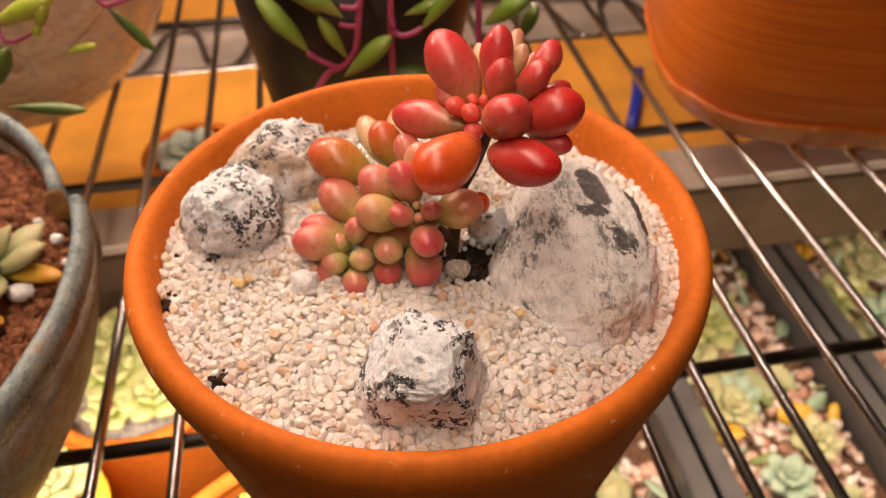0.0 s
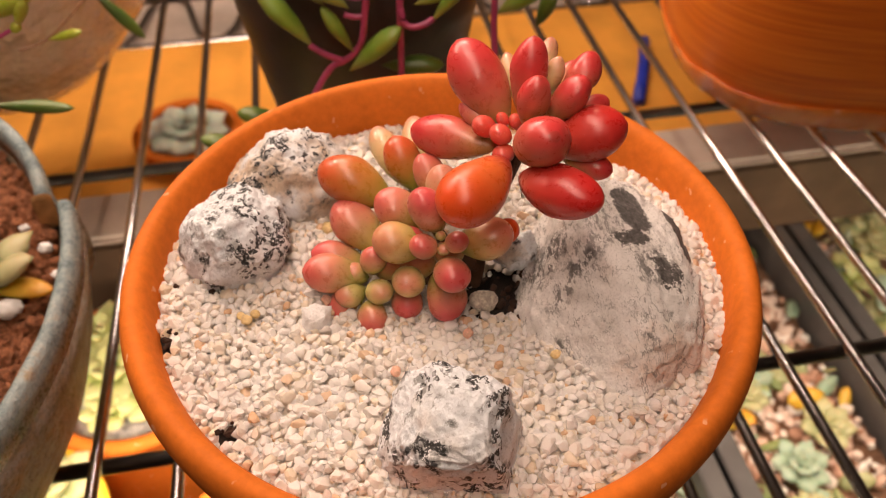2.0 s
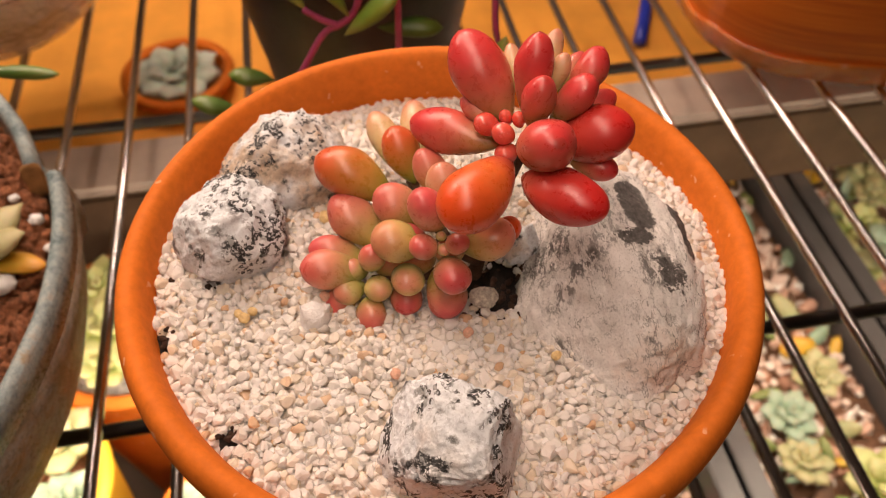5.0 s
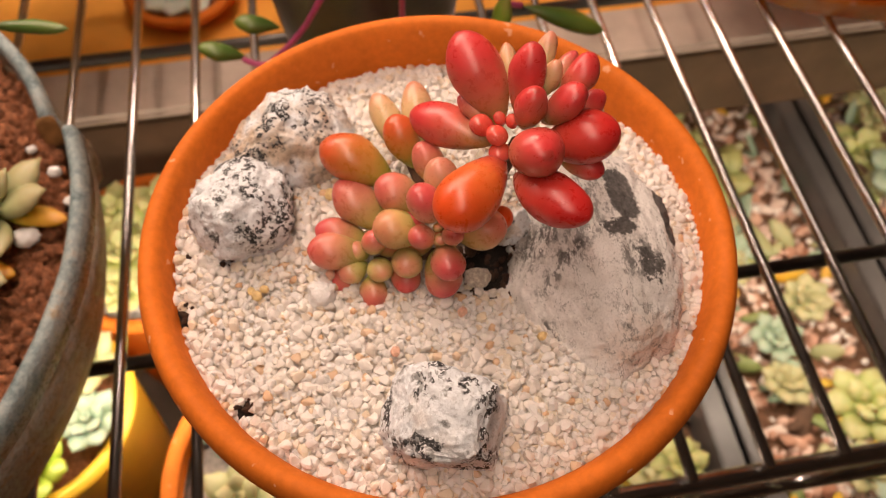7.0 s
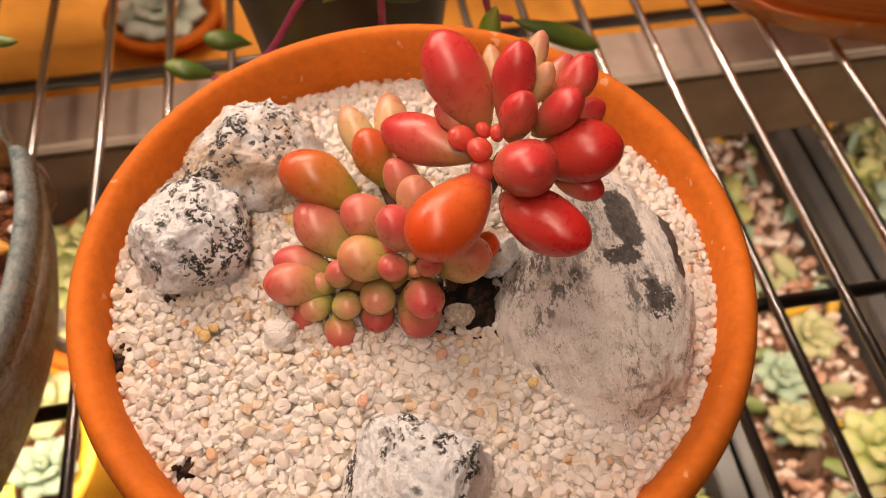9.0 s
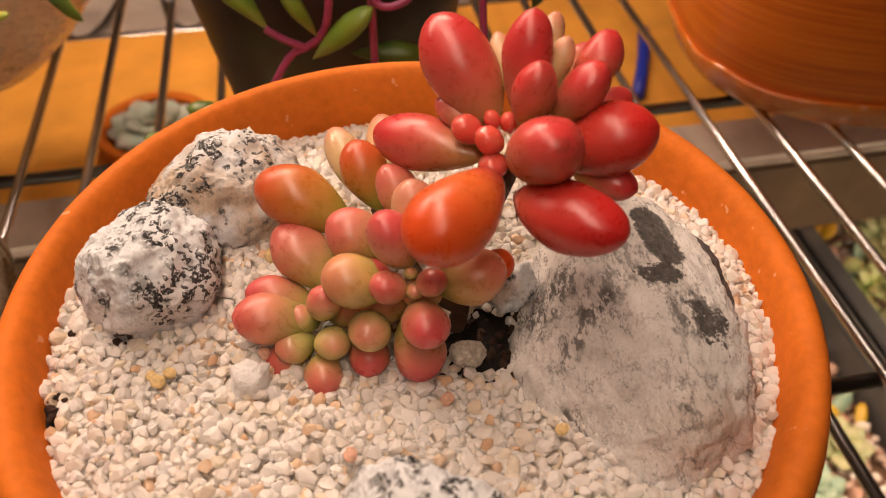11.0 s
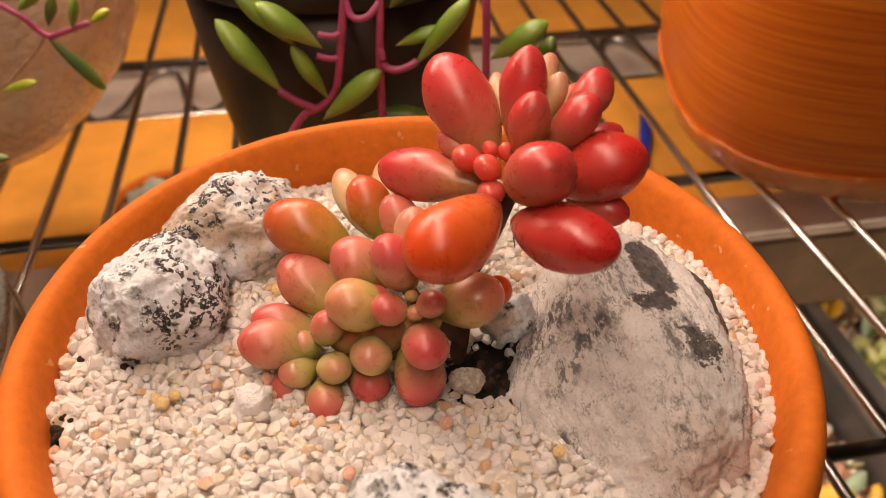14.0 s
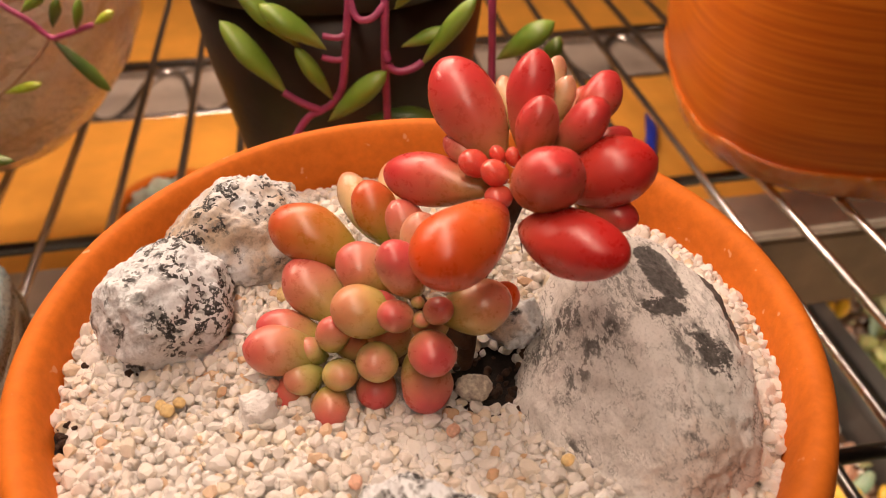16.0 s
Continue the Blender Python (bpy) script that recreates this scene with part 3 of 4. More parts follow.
def fibre(scale, detail, turn, squeeze, rough=0.6):
    """Noise drawn out along one direction of the stone."""
    m = n.t.nodes.new("ShaderNodeMapping")
    m.inputs["Rotation"].default_value, m.inputs["Scale"].default_value = (0.2, 0.1, turn), (1.0, squeeze, 0.8)
    n.link(n.co.outputs["Object"], m.inputs["Vector"])
    t = n.t.nodes.new("ShaderNodeTexNoise")
    t.inputs["Scale"].default_value, t.inputs["Detail"].default_value, t.inputs["Roughness"].default_value = scale, detail, rough
    n.link(m.outputs[0], t.inputs["Vector"])
    return t.outputs["Fac"]


def blot(cx, cy, hx, hy, turn, ragged, top, soft=0.25):
    """How far a ragged area round (cx, cy), in mm, covers the stone seen from above."""
    m = n.t.nodes.new("ShaderNodeMapping")
    m.vector_type = "TEXTURE"
    m.inputs["Location"].default_value, m.inputs["Rotation"].default_value = (cx / 1000, cy / 1000, 0), (0, 0, radians(turn))
    m.inputs["Scale"].default_value = (hx / 1000, hy / 1000, 1000.0)
    n.link(n.co.outputs["Object"], m.inputs["Vector"])
    v = n.t.nodes.new("ShaderNodeVectorMath")
    v.operation = "LENGTH"
    n.link(m.outputs[0], v.inputs[0])
    d = n.math("ADD", v.outputs["Value"], n.math("MULTIPLY", n.math("SUBTRACT", n.noise(420, 6, 0.72), 0.5), ragged))
    return n.ramp(d, (1.0 - soft, top), (1.0, 0.0))


col = n.ramp(n.noise(130, 6, 0.65), (0.30, (0.76, 0.73, 0.69)), (0.42, (0.93, 0.91, 0.88)), (0.58, (0.97, 0.95, 0.93)))
col = n.mix(1.0, col, n.ramp(fibre(620, 6, -0.5, 0.55, 0.7), (0.30, 0.82), (0.44, 1.0)), "MULTIPLY")
col = n.mix(n.ramp(fibre(900, 5, -0.5, 0.45, 0.7), (0.62, 0.0), (0.68, 0.6)), col, (0.26, 0.25, 0.24))
# warm light thrown back by grit and pot, put into the foot's colour
col = n.mix(n.math("MULTIPLY", blot(4, -23, 14, 7, 0, 1.4, 1.0, 0.7), n.ramp(n.noise(90, 4), (0.38, 0.1), (0.60, 0.45))), col, (0.76, 0.55, 0.40))
wisps = n.ramp(fibre(620, 7, -0.75, 0.40, 0.75), (0.485, 0.0), (0.53, 1.0))
for cx, cy, hx, hy, turn, ragged, top in ((-10, -3, 2.6, 10, -50, 1.8, 0.75), (-13, 6, 5, 8, -40, 1.8, 0.85), (-4, 3, 4, 8, -60, 2.2, 0.6), (10, -4, 6.5, 7, 20, 1.9, 0.75), (1, 11, 6, 6, 0, 2.0, 0.6), (-13.5, -17, 1.2, 5, 18, 1.6, 0.9), (4, -21, 1.0, 4.5, 40, 1.4, 0.7)):
    col = n.mix(n.math("MULTIPLY", blot(cx, cy, hx, hy, turn, ragged, top, 0.4), wisps), col, (0.10, 0.098, 0.095))
crack = n.math("ABSOLUTE", n.math("SUBTRACT", fibre(60, 6, -0.7, 0.5), 0.5))
col = n.mix(n.math("MULTIPLY", n.ramp(crack, (0.0, 0.75), (0.007, 0.0)), n.ramp(n.noise(55, 3), (0.47, 0.0), (0.54, 1.0))), col, (0.12, 0.11, 0.10))
for scale, width, top in ((120, 0.008, 0.75), (240, 0.011, 0.60)):
    fissure = n.math("ABSOLUTE", n.math("SUBTRACT", fibre(scale, 5, -0.6, 0.45), 0.5))
    col = n.mix(n.math("MULTIPLY", n.ramp(fissure, (0.0, top), (width, 0.0)), n.ramp(n.noise(70 + scale, 3), (0.45, 0.0), (0.53, 1.0))), col, (0.16, 0.15, 0.14))
n.rough(n.ramp(n.noise(700, 4, 0.7), (0.36, 0.30), (0.60, 0.75)))
char = n.ramp(n.noise(900, 5, 0.7), (0.3, (0.040, 0.037, 0.035)), (0.55, (0.11, 0.104, 0.10)), (0.72, (0.24, 0.23, 0.22)))
for cx, cy, hx, hy, turn, ragged in ((9.0, 13.5, 3.8, 8.4, 6, 1.1), (7.0, 4.8, 4.2, 3.0, 20, 4.0), (12.0, -5.6, 3.2, 4.2, 15, 5.0), (20.0, 9.0, 2.2, 9.0, 5, 0.5)):
    col = n.mix(blot(cx, cy, hx, hy, turn, ragged, 0.95, 0.12), col, char)
n.colour(n.mix(1.0, col, n.ramp(n.noise(1900, 3), (0.34, 0.84), (0.5, 1.0)), "MULTIPLY"))
n.bump(fibre(420, 8, -0.5, 0.5, 0.78), 0.0014, 1.0)
MAT["pale_stone"] = n.m
part("stone", stone((0.0214, 0.0290, 0.0134), 6.1, 0.10, facet=0.12, cuts=((-0.80, 0.35, 0.48, 0.0150), (-0.45, -0.30, 0.84, 0.0124), (0.25, 0.1, 0.96, 0.0136)), relief=0.0006), MAT["pale_stone"], None, "large rounded pale stone with a charcoal patch and grey veins", at=pose(0.0385, -0.0108, RIM - 0.0030, 8, -3, 8), category="stone")
part("small_stone", stone((0.0054, 0.0054, 0.0058), 7.3, 0.2, 5, relief=0.0004), MAT["granite_tan"], None, "small rough speckled stone behind the succulent", at=pose(0.0182, 0.0010, RIM - 0.0020), category="stone")
part("small_stone", stone((0.0034, 0.0026, 0.0024), 8.0, 0.2, 4), MAT["pink_stone"], None, "small pinkish speckled stone at the foot of the succulent", at=pose(0.0099, -0.0136, RIM - 0.0045), category="stone")
part("small_stone", stone((0.0037, 0.0035, 0.0031), 9.0, 0.25, 4, facet=0.25, cuts=((0.2, -0.5, 0.84, 0.0026), (-0.7, -0.5, 0.4, 0.0029), (0.8, -0.5, 0.2, 0.0029), (0.0, -1.0, 0.0, 0.0029)), relief=0.0003), MAT["perlite"], None, "small white porous stone lying on the grit", at=pose(-0.0286, -0.0195, RIM - 0.0042), category="stone")

bits = []
for cx, cy, spread, count in ((-0.0640, -0.0235, 0.0030, 26), (-0.0445, -0.0472, 0.0020, 12), (0.0130, -0.0090, 0.0085, 70), (-0.0560, -0.0075, 0.0040, 10)):
    for _ in range(count):
        x, y = cx + rnd.gauss(0, spread * 0.6), cy + rnd.gauss(0, spread * 0.6)
        if math.hypot(x, y) < 0.0675:
            bits.append((x, y, RIM + bed(x, y) + 0.0005, rnd.choice((0.0005, 0.0007, 0.0010))))
scatter("peat_crumbs", grain_shapes(8, 21), bits, MAT["peat"], "brown peat crumbs lying among the grit", "soil", 12)
for x, y, z, s, kd in ((-0.0111, -0.0134, -0.0072, 0.0013, "perlite"), (-0.0447, -0.0191, -0.0040, 0.0013, "ochre"), (-0.0463, -0.0178, -0.0042, 0.0010, "ochre"), (-0.0432, -0.0172, -0.0042, 0.0011, "ochre"), (0.0250, -0.0300, -0.0036, 0.0011, "ochre"),
                       (-0.0290, 0.0120, -0.0050, 0.0017, "ochre"), (-0.0100, -0.0340, -0.0038, 0.0012, "rust"), (0.0060, -0.0230, -0.0048, 0.0012, "rust"), (-0.0270, -0.0130, -0.0044, 0.0012, "rust")):
    part("coloured_grain", stone((s * 1.2, s, s * 0.8), s * 3000 + x * 100, 0.2, 2), MAT[kd], None, "single stained quartz grain among the pale grit", at=pose(x, y, RIM + z, 0, 0, x * 9000), category="grain", group="stained grains")

# ---- the jelly-bean succulent ----
plant = thing("jelly_bean_succulent", mm(0, -4, -8), "red and green jelly-bean succulent with plump glossy leaves", "succulent")


def leaf(kind, base, tip, width, blunt=0.60, foot=(1.75, 0.80)):
    b, t = Vector(mm(*base)), Vector(mm(*tip))
    seed = base[0] * 0.37 + tip[1] * 0.71 + width
    part("leaf", bean((t - b).length, width / 1000, blunt, 24, 20, point=0.008, seed=seed, foot=foot), MAT[kind], BRANCH[0], at=along(b, t))


def ball(kind, c, r, heart):
    """A short round leaf of half-width r round c, growing away from heart."""
    d = (Vector(c) - Vector(heart)).normalized()
    leaf(kind, Vector(c) - d * r * 1.5, Vector(c) + d * r * 1.15, r, 0.58)


def stem(points, radius):
    return part("stem", tube(smooth_line([mm(*p) for p in points], 5), radius / 1000, 10), MAT["brown_stem"], plant)


upper = stem([(8, -2, -14), (9, -3, -4), (10, 0, 8), (14, 1, 18), (18, 3, 29)], 1.7)
middle = stem([(9, -3, -4), (3, -6, 4), (0, -9, 10)], 1.6)
lowest = stem([(6, -5, -6), (-6, -8, -3), (-16, -10, -3)], 1.5)
side = stem([(3, -6, 4), (-3, 4, 6), (-7, 14, 6)], 1.4)
BRANCH = [upper]
# upper head, red
leaf("red", (15, 8, 29), (4, 22.5, 43), 6.4)
leaf("red", (18, 6, 33), (20, 13, 49.5), 4.1)
leaf("pale", (22, 14, 36), (25.3, 22.2, 43.8), 2.4)
leaf("pale", (22, 9, 36), (26, 12, 45), 2.4)
leaf("red", (27, 7, 36), (34, 15, 44.2), 3.5)
leaf("red", (19, 4, 32), (20.3, 2.7, 46), 3.8)
leaf("red", (23, 5, 33), (31, 5.1, 44), 3.8)
leaf("deep_red", (23, 3, 28), (39.2, -0.5, 36.8), 6.3)
leaf("red", (18.5, 1, 29), (22.5, -10.5, 41), 5.9)
leaf("deep_red", (17, -3.5, 25.2), (31.6, -18.9, 30.5), 6.1, 0.52)
leaf("orange_red", (15.0, 1.0, 26.5), (1.6, -18.5, 27.0), 6.8, 0.66, (1.72, 0.76))
leaf("red", (13, 4, 27), (-6.5, 16.5, 23), 5.4)
leaf("red", (27, 2, 26), (37, -4.2, 26.5), 3.2)
leaf("pink", (15, 8, 28), (4.5, 13.5, 32), 2.9)
leaf("pale", (17, 12, 34), (15.3, 23, 39.5), 2.2)
leaf("red", (27, 6, 30), (38, 14, 33), 3.3)
leaf("pink", (25, 13, 34), (31.5, 22.5, 37.5), 2.2)
for c, r in (((9.7, 5.0, 32.1), 2.6), ((13.1, 2.2, 32.0), 2.5), ((13.8, 0.1, 28.4), 2.4), ((13.7, 6.0, 33.3), 1.5), ((16.4, 5.1, 33.4), 1.6)):
    ball("bud", c, r, (18, 5, 27))
for x, dx, dy in ((16.2, -1.6, -1.0), (17.6, 0.5, -1.8), (18.6, -0.6, 0.6)):
    part("aerial_root", tube(smooth_line([mm(x, -1, 24), mm(x + dx * 0.4, -1.6 + dy * 0.3, 21.5), mm(x + dx, -1.8 + dy, 19.2)], 4), 0.00010, 6), MAT["brown_stem"], upper)
# leaves up the side stem
BRANCH[0] = side
leaf("orange_green", (-11, 7, 8), (-29.3, 14.3, 14), 6.3)
leaf("orange_green", (-6, 11, 8), (-11.4, 19.8, 18.5), 4.6)
leaf("pale", (-8, 17, 4), (-17.3, 34, 10.5), 4.0)
leaf("pale", (-4, 18, 4), (-6.9, 38, 11), 4.3)
leaf("pink", (-13, -4, 2), (-25.5, 7, 8), 5.4)
leaf("pink", (-3, -1, 8), (-15, 1.5, 15), 5.0)
leaf("pink", (2, 2, 12), (-5, 8, 22), 4.0)
leaf("pale", (2, -3, 12), (0, 2, 24), 4.2)
# middle head
BRANCH[0] = middle
MID = (0, -6, 6)
leaf("green_pink", (-3, -6, 6), (-15, -10, 12.5), 5.1)
leaf("pink", (0, -6, 11), (-5, -7.5, 24), 4.5)
leaf("green_pink", (3, -8, 8), (15.5, -11.5, 16), 5.2)
ball("pink", (-3.8, -11.9, 12.1), 3.2, MID)
ball("pink", (3.5, -12.5, 14), 2.7, MID)
ball("young", (0.6, -12.4, 11.7), 1.6, MID)
leaf("green_pink", (2, -5, 4), (1.5, -11.5, 9.5), 3.6)
leaf("pink", (-5, -5, 3), (-8, -8, 12), 4.0)
ball("young", (0.0, -10.5, 14), 1.2, MID)
leaf("pink", (1.5, -10, 6), (3, -21, 9), 4.2)
leaf("pink", (0, -9, 3), (2, -18.5, -6), 4.8)
leaf("orange_red", (12, -5, 8), (17.5, -6, 12.5), 3.0)
leaf("green_pink", (-5, -2, -6), (-6.5, -8, 5.5), 4.8)
leaf("green_pink", (-12, -3, -5), (-12.5, -8, 3.5), 4.2)
# low head
BRANCH[0] = lowest
LOW = (-16, -8, -5)
leaf("pink", (-17, -8, -2), (-32.3, -9.5, 2), 5.0)
leaf("pink", (-17, -5, -1), (-31, -3, 1.5), 4.2)
ball("young", (-19.9, -8.7, 0.1), 2.6, LOW)
ball("pink", (-15.6, -9.0, 4.8), 3.3, LOW)
ball("young", (-21.3, -12.8, -2.8), 3.3, LOW)
ball("young", (-14.4, -13.1, -1.4), 3.3, LOW)
ball("young", (-7.5, -12.7, 1.5), 4.0, (-6, -4, -4))
ball("pink", (-16.1, -16.9, -6.1), 3.6, LOW)
ball("pink", (-23, -13, -6.5), 3.8, LOW)
ball("pink", (-8, -13, -5.5), 3.8, (-8, -4, -6))

# ---- the glazed pot beside it ----
LC = Vector((-0.272, 0.007, 0))
glazed = thing("glazed_pot", (LC.x, LC.y, 0), "blue-grey glazed stoneware pot with a notched rim, holding soil and succulents", "pot")


STEP = radians(28.0)


def notched(a, i, r, z):
    d = math.atan2(math.sin(a - STEP), math.cos(a - STEP))
    r = r + 0.0015 * math.sin(3 * a + 0.6) + 0.0003 * noise.noise(Vector((4 * math.cos(a), 4 * math.sin(a), z * 40)))
    up = max(0.0, min(1.0, (z - 0.045) / 0.02))
    if 0 < d < 0.9:
        r -= up * 0.0065 * (1 - d / 0.9) ** 1.6
    dip = 0.016 * up if -0.045 < d <= 0 else 0.0
    return r, z - dip + up * 0.0006 * noise.noise(Vector((9 * math.cos(a), 9 * math.sin(a), 5)))


LWALL = [(0.03, 0.0), (0.122, 0.0), (0.132, 0.010), (0.1425, 0.028), (0.1490, 0.045), (0.1530, 0.060), (0.1545, 0.0715), (0.1489, 0.0715), (0.1465, 0.055), (0.128, 0.02), (0.115, 0.006), (0.03, 0.006)]
LRIM = [(0.1546, 0.071), (0.1550, 0.0770), (0.1545, 0.0808), (0.1533, 0.0826), (0.1515, 0.0829), (0.1500, 0.0818), (0.1491, 0.078), (0.1488, 0.071)]
part("wall", loop_lathe(LWALL, 400, (LC.x, LC.y, 0), notched), MAT["glaze_wall"], glazed)
part("rim", loop_lathe(LRIM, 400, (LC.x, LC.y, 0), notched), MAT["glaze"], glazed)
a0 = STEP + 0.010
part("broken_edge", stone((0.0036, 0.0014, 0.0075), 3.3, 0.10, 4, facet=0.5), MAT["raw_clay"], glazed, "raw brown clay at the notch", at=pose(LC.x + 0.1462 * math.cos(a0), LC.y + 0.1462 * math.sin(a0), 0.0735, 0, 0, 28))
bm = lathe([(0.1465, 0.064), (0.12, 0.0675), (0.08, 0.070), (0.02, 0.071)], 96, (LC.x, LC.y, 0), lambda a, i, r, z: (r, z + 0.003 * noise.noise(Vector((r * 60 * math.cos(a), r * 60 * math.sin(a), 2)))))
part("peat_soil", bm, MAT["soil"], None, "loose reddish-brown peat soil in the glazed pot", category="soil", kind="stuff")
rnd = random.Random(3)
crumbs = []
for _ in range(4600):
    r, a = 0.1455 * math.sqrt(rnd.uniform(0.45, 1)), rnd.uniform(-0.9, 0.9)
    crumbs.append((LC.x + r * math.cos(a), LC.y + r * math.sin(a), 0.0665 + rnd.uniform(-0.001, 0.0025), rnd.choice((0.0006, 0.0009, 0.0012, 0.0016, 0.0028))))
scatter("soil_crumbs", grain_shapes(10, 9), crumbs, MAT["soil"], "crumbs of brown peat soil", "soil", 4)
threads = [(co * (4.5, 0.45, 0.45), fs) for co, fs in grain_shapes(6, 17)]
fibres = []
for _ in range(2200):
    r, a = 0.145 * math.sqrt(rnd.uniform(0.45, 1)), rnd.uniform(-0.9, 0.9)
    fibres.append((LC.x + r * math.cos(a), LC.y + r * math.sin(a), 0.0680 + rnd.uniform(-0.001, 0.0025), rnd.choice((0.0004, 0.0006, 0.0009))))
scatter("soil_fibres", threads, fibres, MAT["soil"], "short reddish-brown fibres in the peat soil", "soil", 14)
for x, y, s in ((-0.1412, 0.0318, 0.0045), (-0.130, 0.047, 0.0022), (-0.139, 0.060, 0.0026), (-0.147, 0.015, 0.002), (-0.151, 0.028, 0.0025), (-0.146, -0.015, 0.0035), (-0.150, 0.070, 0.002)):
    part("perlite_grain", stone((s, s * 0.85, s * 0.7), s * 900, 0.25, 3), MAT["perlite"], None, "white perlite grain on the peat soil", at=pose(x, y, 0.0715), category="perlite", group="perlite on the soil")


def rosette(name, loc, count, size, kind, label, tilt=0.35, width=0.24, group="", layers=2, seed=1):
    """A low succulent of pointed plump leaves."""
    rn = random.Random(seed)
    top = thing(name, loc, label, "succulent", group)
    shared = [mesh_of("leaf", bean(size * f, size * width * f, 0.62, 12, 9, 0.5, 0.1, s), MAT[kind]) for s, f in ((1, 1.0), (2, 0.72), (3, 0.45))]
    for l in range(layers + 1):
        c = max(3, count - 2 * l)
        for k in range(c):
            a = 2 * math.pi * (k + 0.5 * l) / c + rn.uniform(-0.15, 0.15)
            up = tilt + 0.42 * l + rn.uniform(-0.1, 0.1)
            d = Vector((math.cos(a) * math.cos(up), math.sin(a) * math.cos(up), math.sin(up)))
            b = Vector(loc) + Vector((0, 0, 0.004 + 0.002 * l))
            part("leaf", shared[min(l, 2)], None, top, at=along(b, b + d))
    return top


rosette("succulent", (-0.1555, 0.040, 0.069), 6, 0.024, "cream_leaf", "small pale green succulent growing in the peat soil", 0.35, 0.26, seed=2)
rosette("succulent", (-0.160, 0.012, 0.069), 6, 0.022, "cream_leaf", "small pale green succulent growing in the peat soil", 0.3, 0.26, seed=3)
part("fallen_leaf", bean(0.024, 0.0042, 0.55, 14, 12, 0.6), MAT["yellow_leaf"], None, "plump yellow succulent leaf lying on the soil", at=along((-0.152, 0.0405, 0.0735), (-0.127, 0.038, 0.0735)), category="leaf")
part("fallen_leaf", bean(0.020, 0.004, 0.55, 14, 12, 0.6), MAT["yellow_leaf"], None, "plump yellow succulent leaf lying on the soil", at=along((-0.160, 0.020, 0.073), (-0.142, 0.017, 0.0728)), category="leaf")

# ---- pots behind ----
black = thing("black_pot", (-0.034, 0.178, 0), "black plastic pot with a trailing purple-stemmed succulent", "pot")
part("wall", lathe([(0.034, 0.0), (0.036, 0.001), (0.043, 0.06), (0.051, 0.105), (0.0555, 0.142), (0.052, 0.142), (0.045, 0.10)], 96, (-0.034, 0.178, 0)), MAT["black_plastic"], black)
part("rim", loop_lathe([(0.0556, 0.1415), (0.059, 0.142), (0.060, 0.16), (0.057, 0.161), (0.053, 0.142)], 96, (-0.034, 0.178, 0)), MAT["black_plastic"], black)
trailer = thing("trailing_succulent", (-0.034, 0.178, 0.13), "trailing succulent with purple stems and green bean-shaped leaves", "succulent")


def bean_leaf(kind, base, tip, width, owner):
    b, t = Vector(mm(*base)), Vector(mm(*tip))
    part("leaf", bean((t - b).length, 1.18 * width / 1000, 0.60, 16, 14, 0.75, 0.02, foot=(1.5, 0.95)), MAT[kind], owner, at=along(b, t))


def vine(points, radius, owner):
    part("stem", tube(smooth_line([mm(*p) for p in points], 5), radius / 1000, 8), MAT["purple_stem"], owner)


# two stems hang over the pot's edge, joined by looping shoots
vine([(-20, 134, 34), (-21, 116, 34), (-22.2, 111, 22), (-23.8, 110, 10.5), (-25, 110, 2), (-26.7, 110, -8), (-30, 111, -14), (-34.1, 111, -17), (-40, 111, -21), (-52, 110, -40), (-68, 112, -58), (-80, 122, -66)], 1.25, trailer)
vine([(-11, 134, 34), (-12, 116, 34), (-12.2, 111, 20), (-12.9, 110, 5), (-13.2, 111, -6), (-13.4, 112, -18), (-14, 114, -40)], 1.25, trailer)
vine([(-22.2, 110.5, 19), (-20.8, 108.5, 15.2), (-18.6, 108, 14.2), (-15.5, 108.5, 15), (-12.4, 110.5, 18)], 1.1, trailer)
vine([(-12.8, 110, 4), (-11.5, 108.5, -0.8), (-8.4, 108, -2), (-4.5, 108.5, -1.2), (-1.8, 110, 0)], 1.2, trailer)
vine([(-23.9, 110, 9.5), (-26.5, 109, 8.4), (-31, 109, 9)], 1.0, trailer)
vine([(-25, 110, 1.5), (-28, 109.5, 1), (-32, 109.5, 2)], 1.0, trailer)
vine([(-34.1, 111, -17), (-40, 110.5, -14), (-45.5, 111, -10.5)], 1.2, trailer)
vine([(19, 134, 34), (19, 118, 34), (18.9, 113, 19), (19.5, 114, 4), (20, 114, -10), (22, 112, -25), (30, 115, -31)], 1.2, trailer)
bean_leaf("lime_bean", (-44, 111, -11.5), (-63, 118, 9.5), 3.9, trailer)
bean_leaf("lime_bean", (-32.3, 109, -20), (-13, 109, -2.8), 4.1, trailer)
bean_leaf("lime_bean", (-29.8, 110, -13), (-39.3, 109, 5), 2.9, trailer)
bean_leaf("lime_bean", (-30, 109, 4.5), (-48.5, 111, 17.5), 3.9, trailer)
bean_leaf("lime_bean", (-38.5, 113, 3), (-56, 114, 22), 3.4, trailer)
bean_leaf("lime_bean", (-2.6, 110, -1.6), (14, 111, 19.5), 3.2, trailer)
bean_leaf("lime_bean", (-8.4, 112, 4), (6, 114, 9), 2.4, trailer)
bean_leaf("lime_bean", (-10, 116, 14), (0, 114, 27), 3.0, trailer)
bean_leaf("lime_bean", (22, 130, -9), (40, 130, 4), 4.5, trailer)
bean_leaf("dark_bean", (38, 139, -20), (44, 139, -5), 3.5, trailer)
bean_leaf("dark_bean", (-22, 124, -27), (2, 124, -27), 4.0, trailer)
bean_leaf("dark_bean", (-79, 125, -68), (-98, 124, -61), 3.8, trailer)
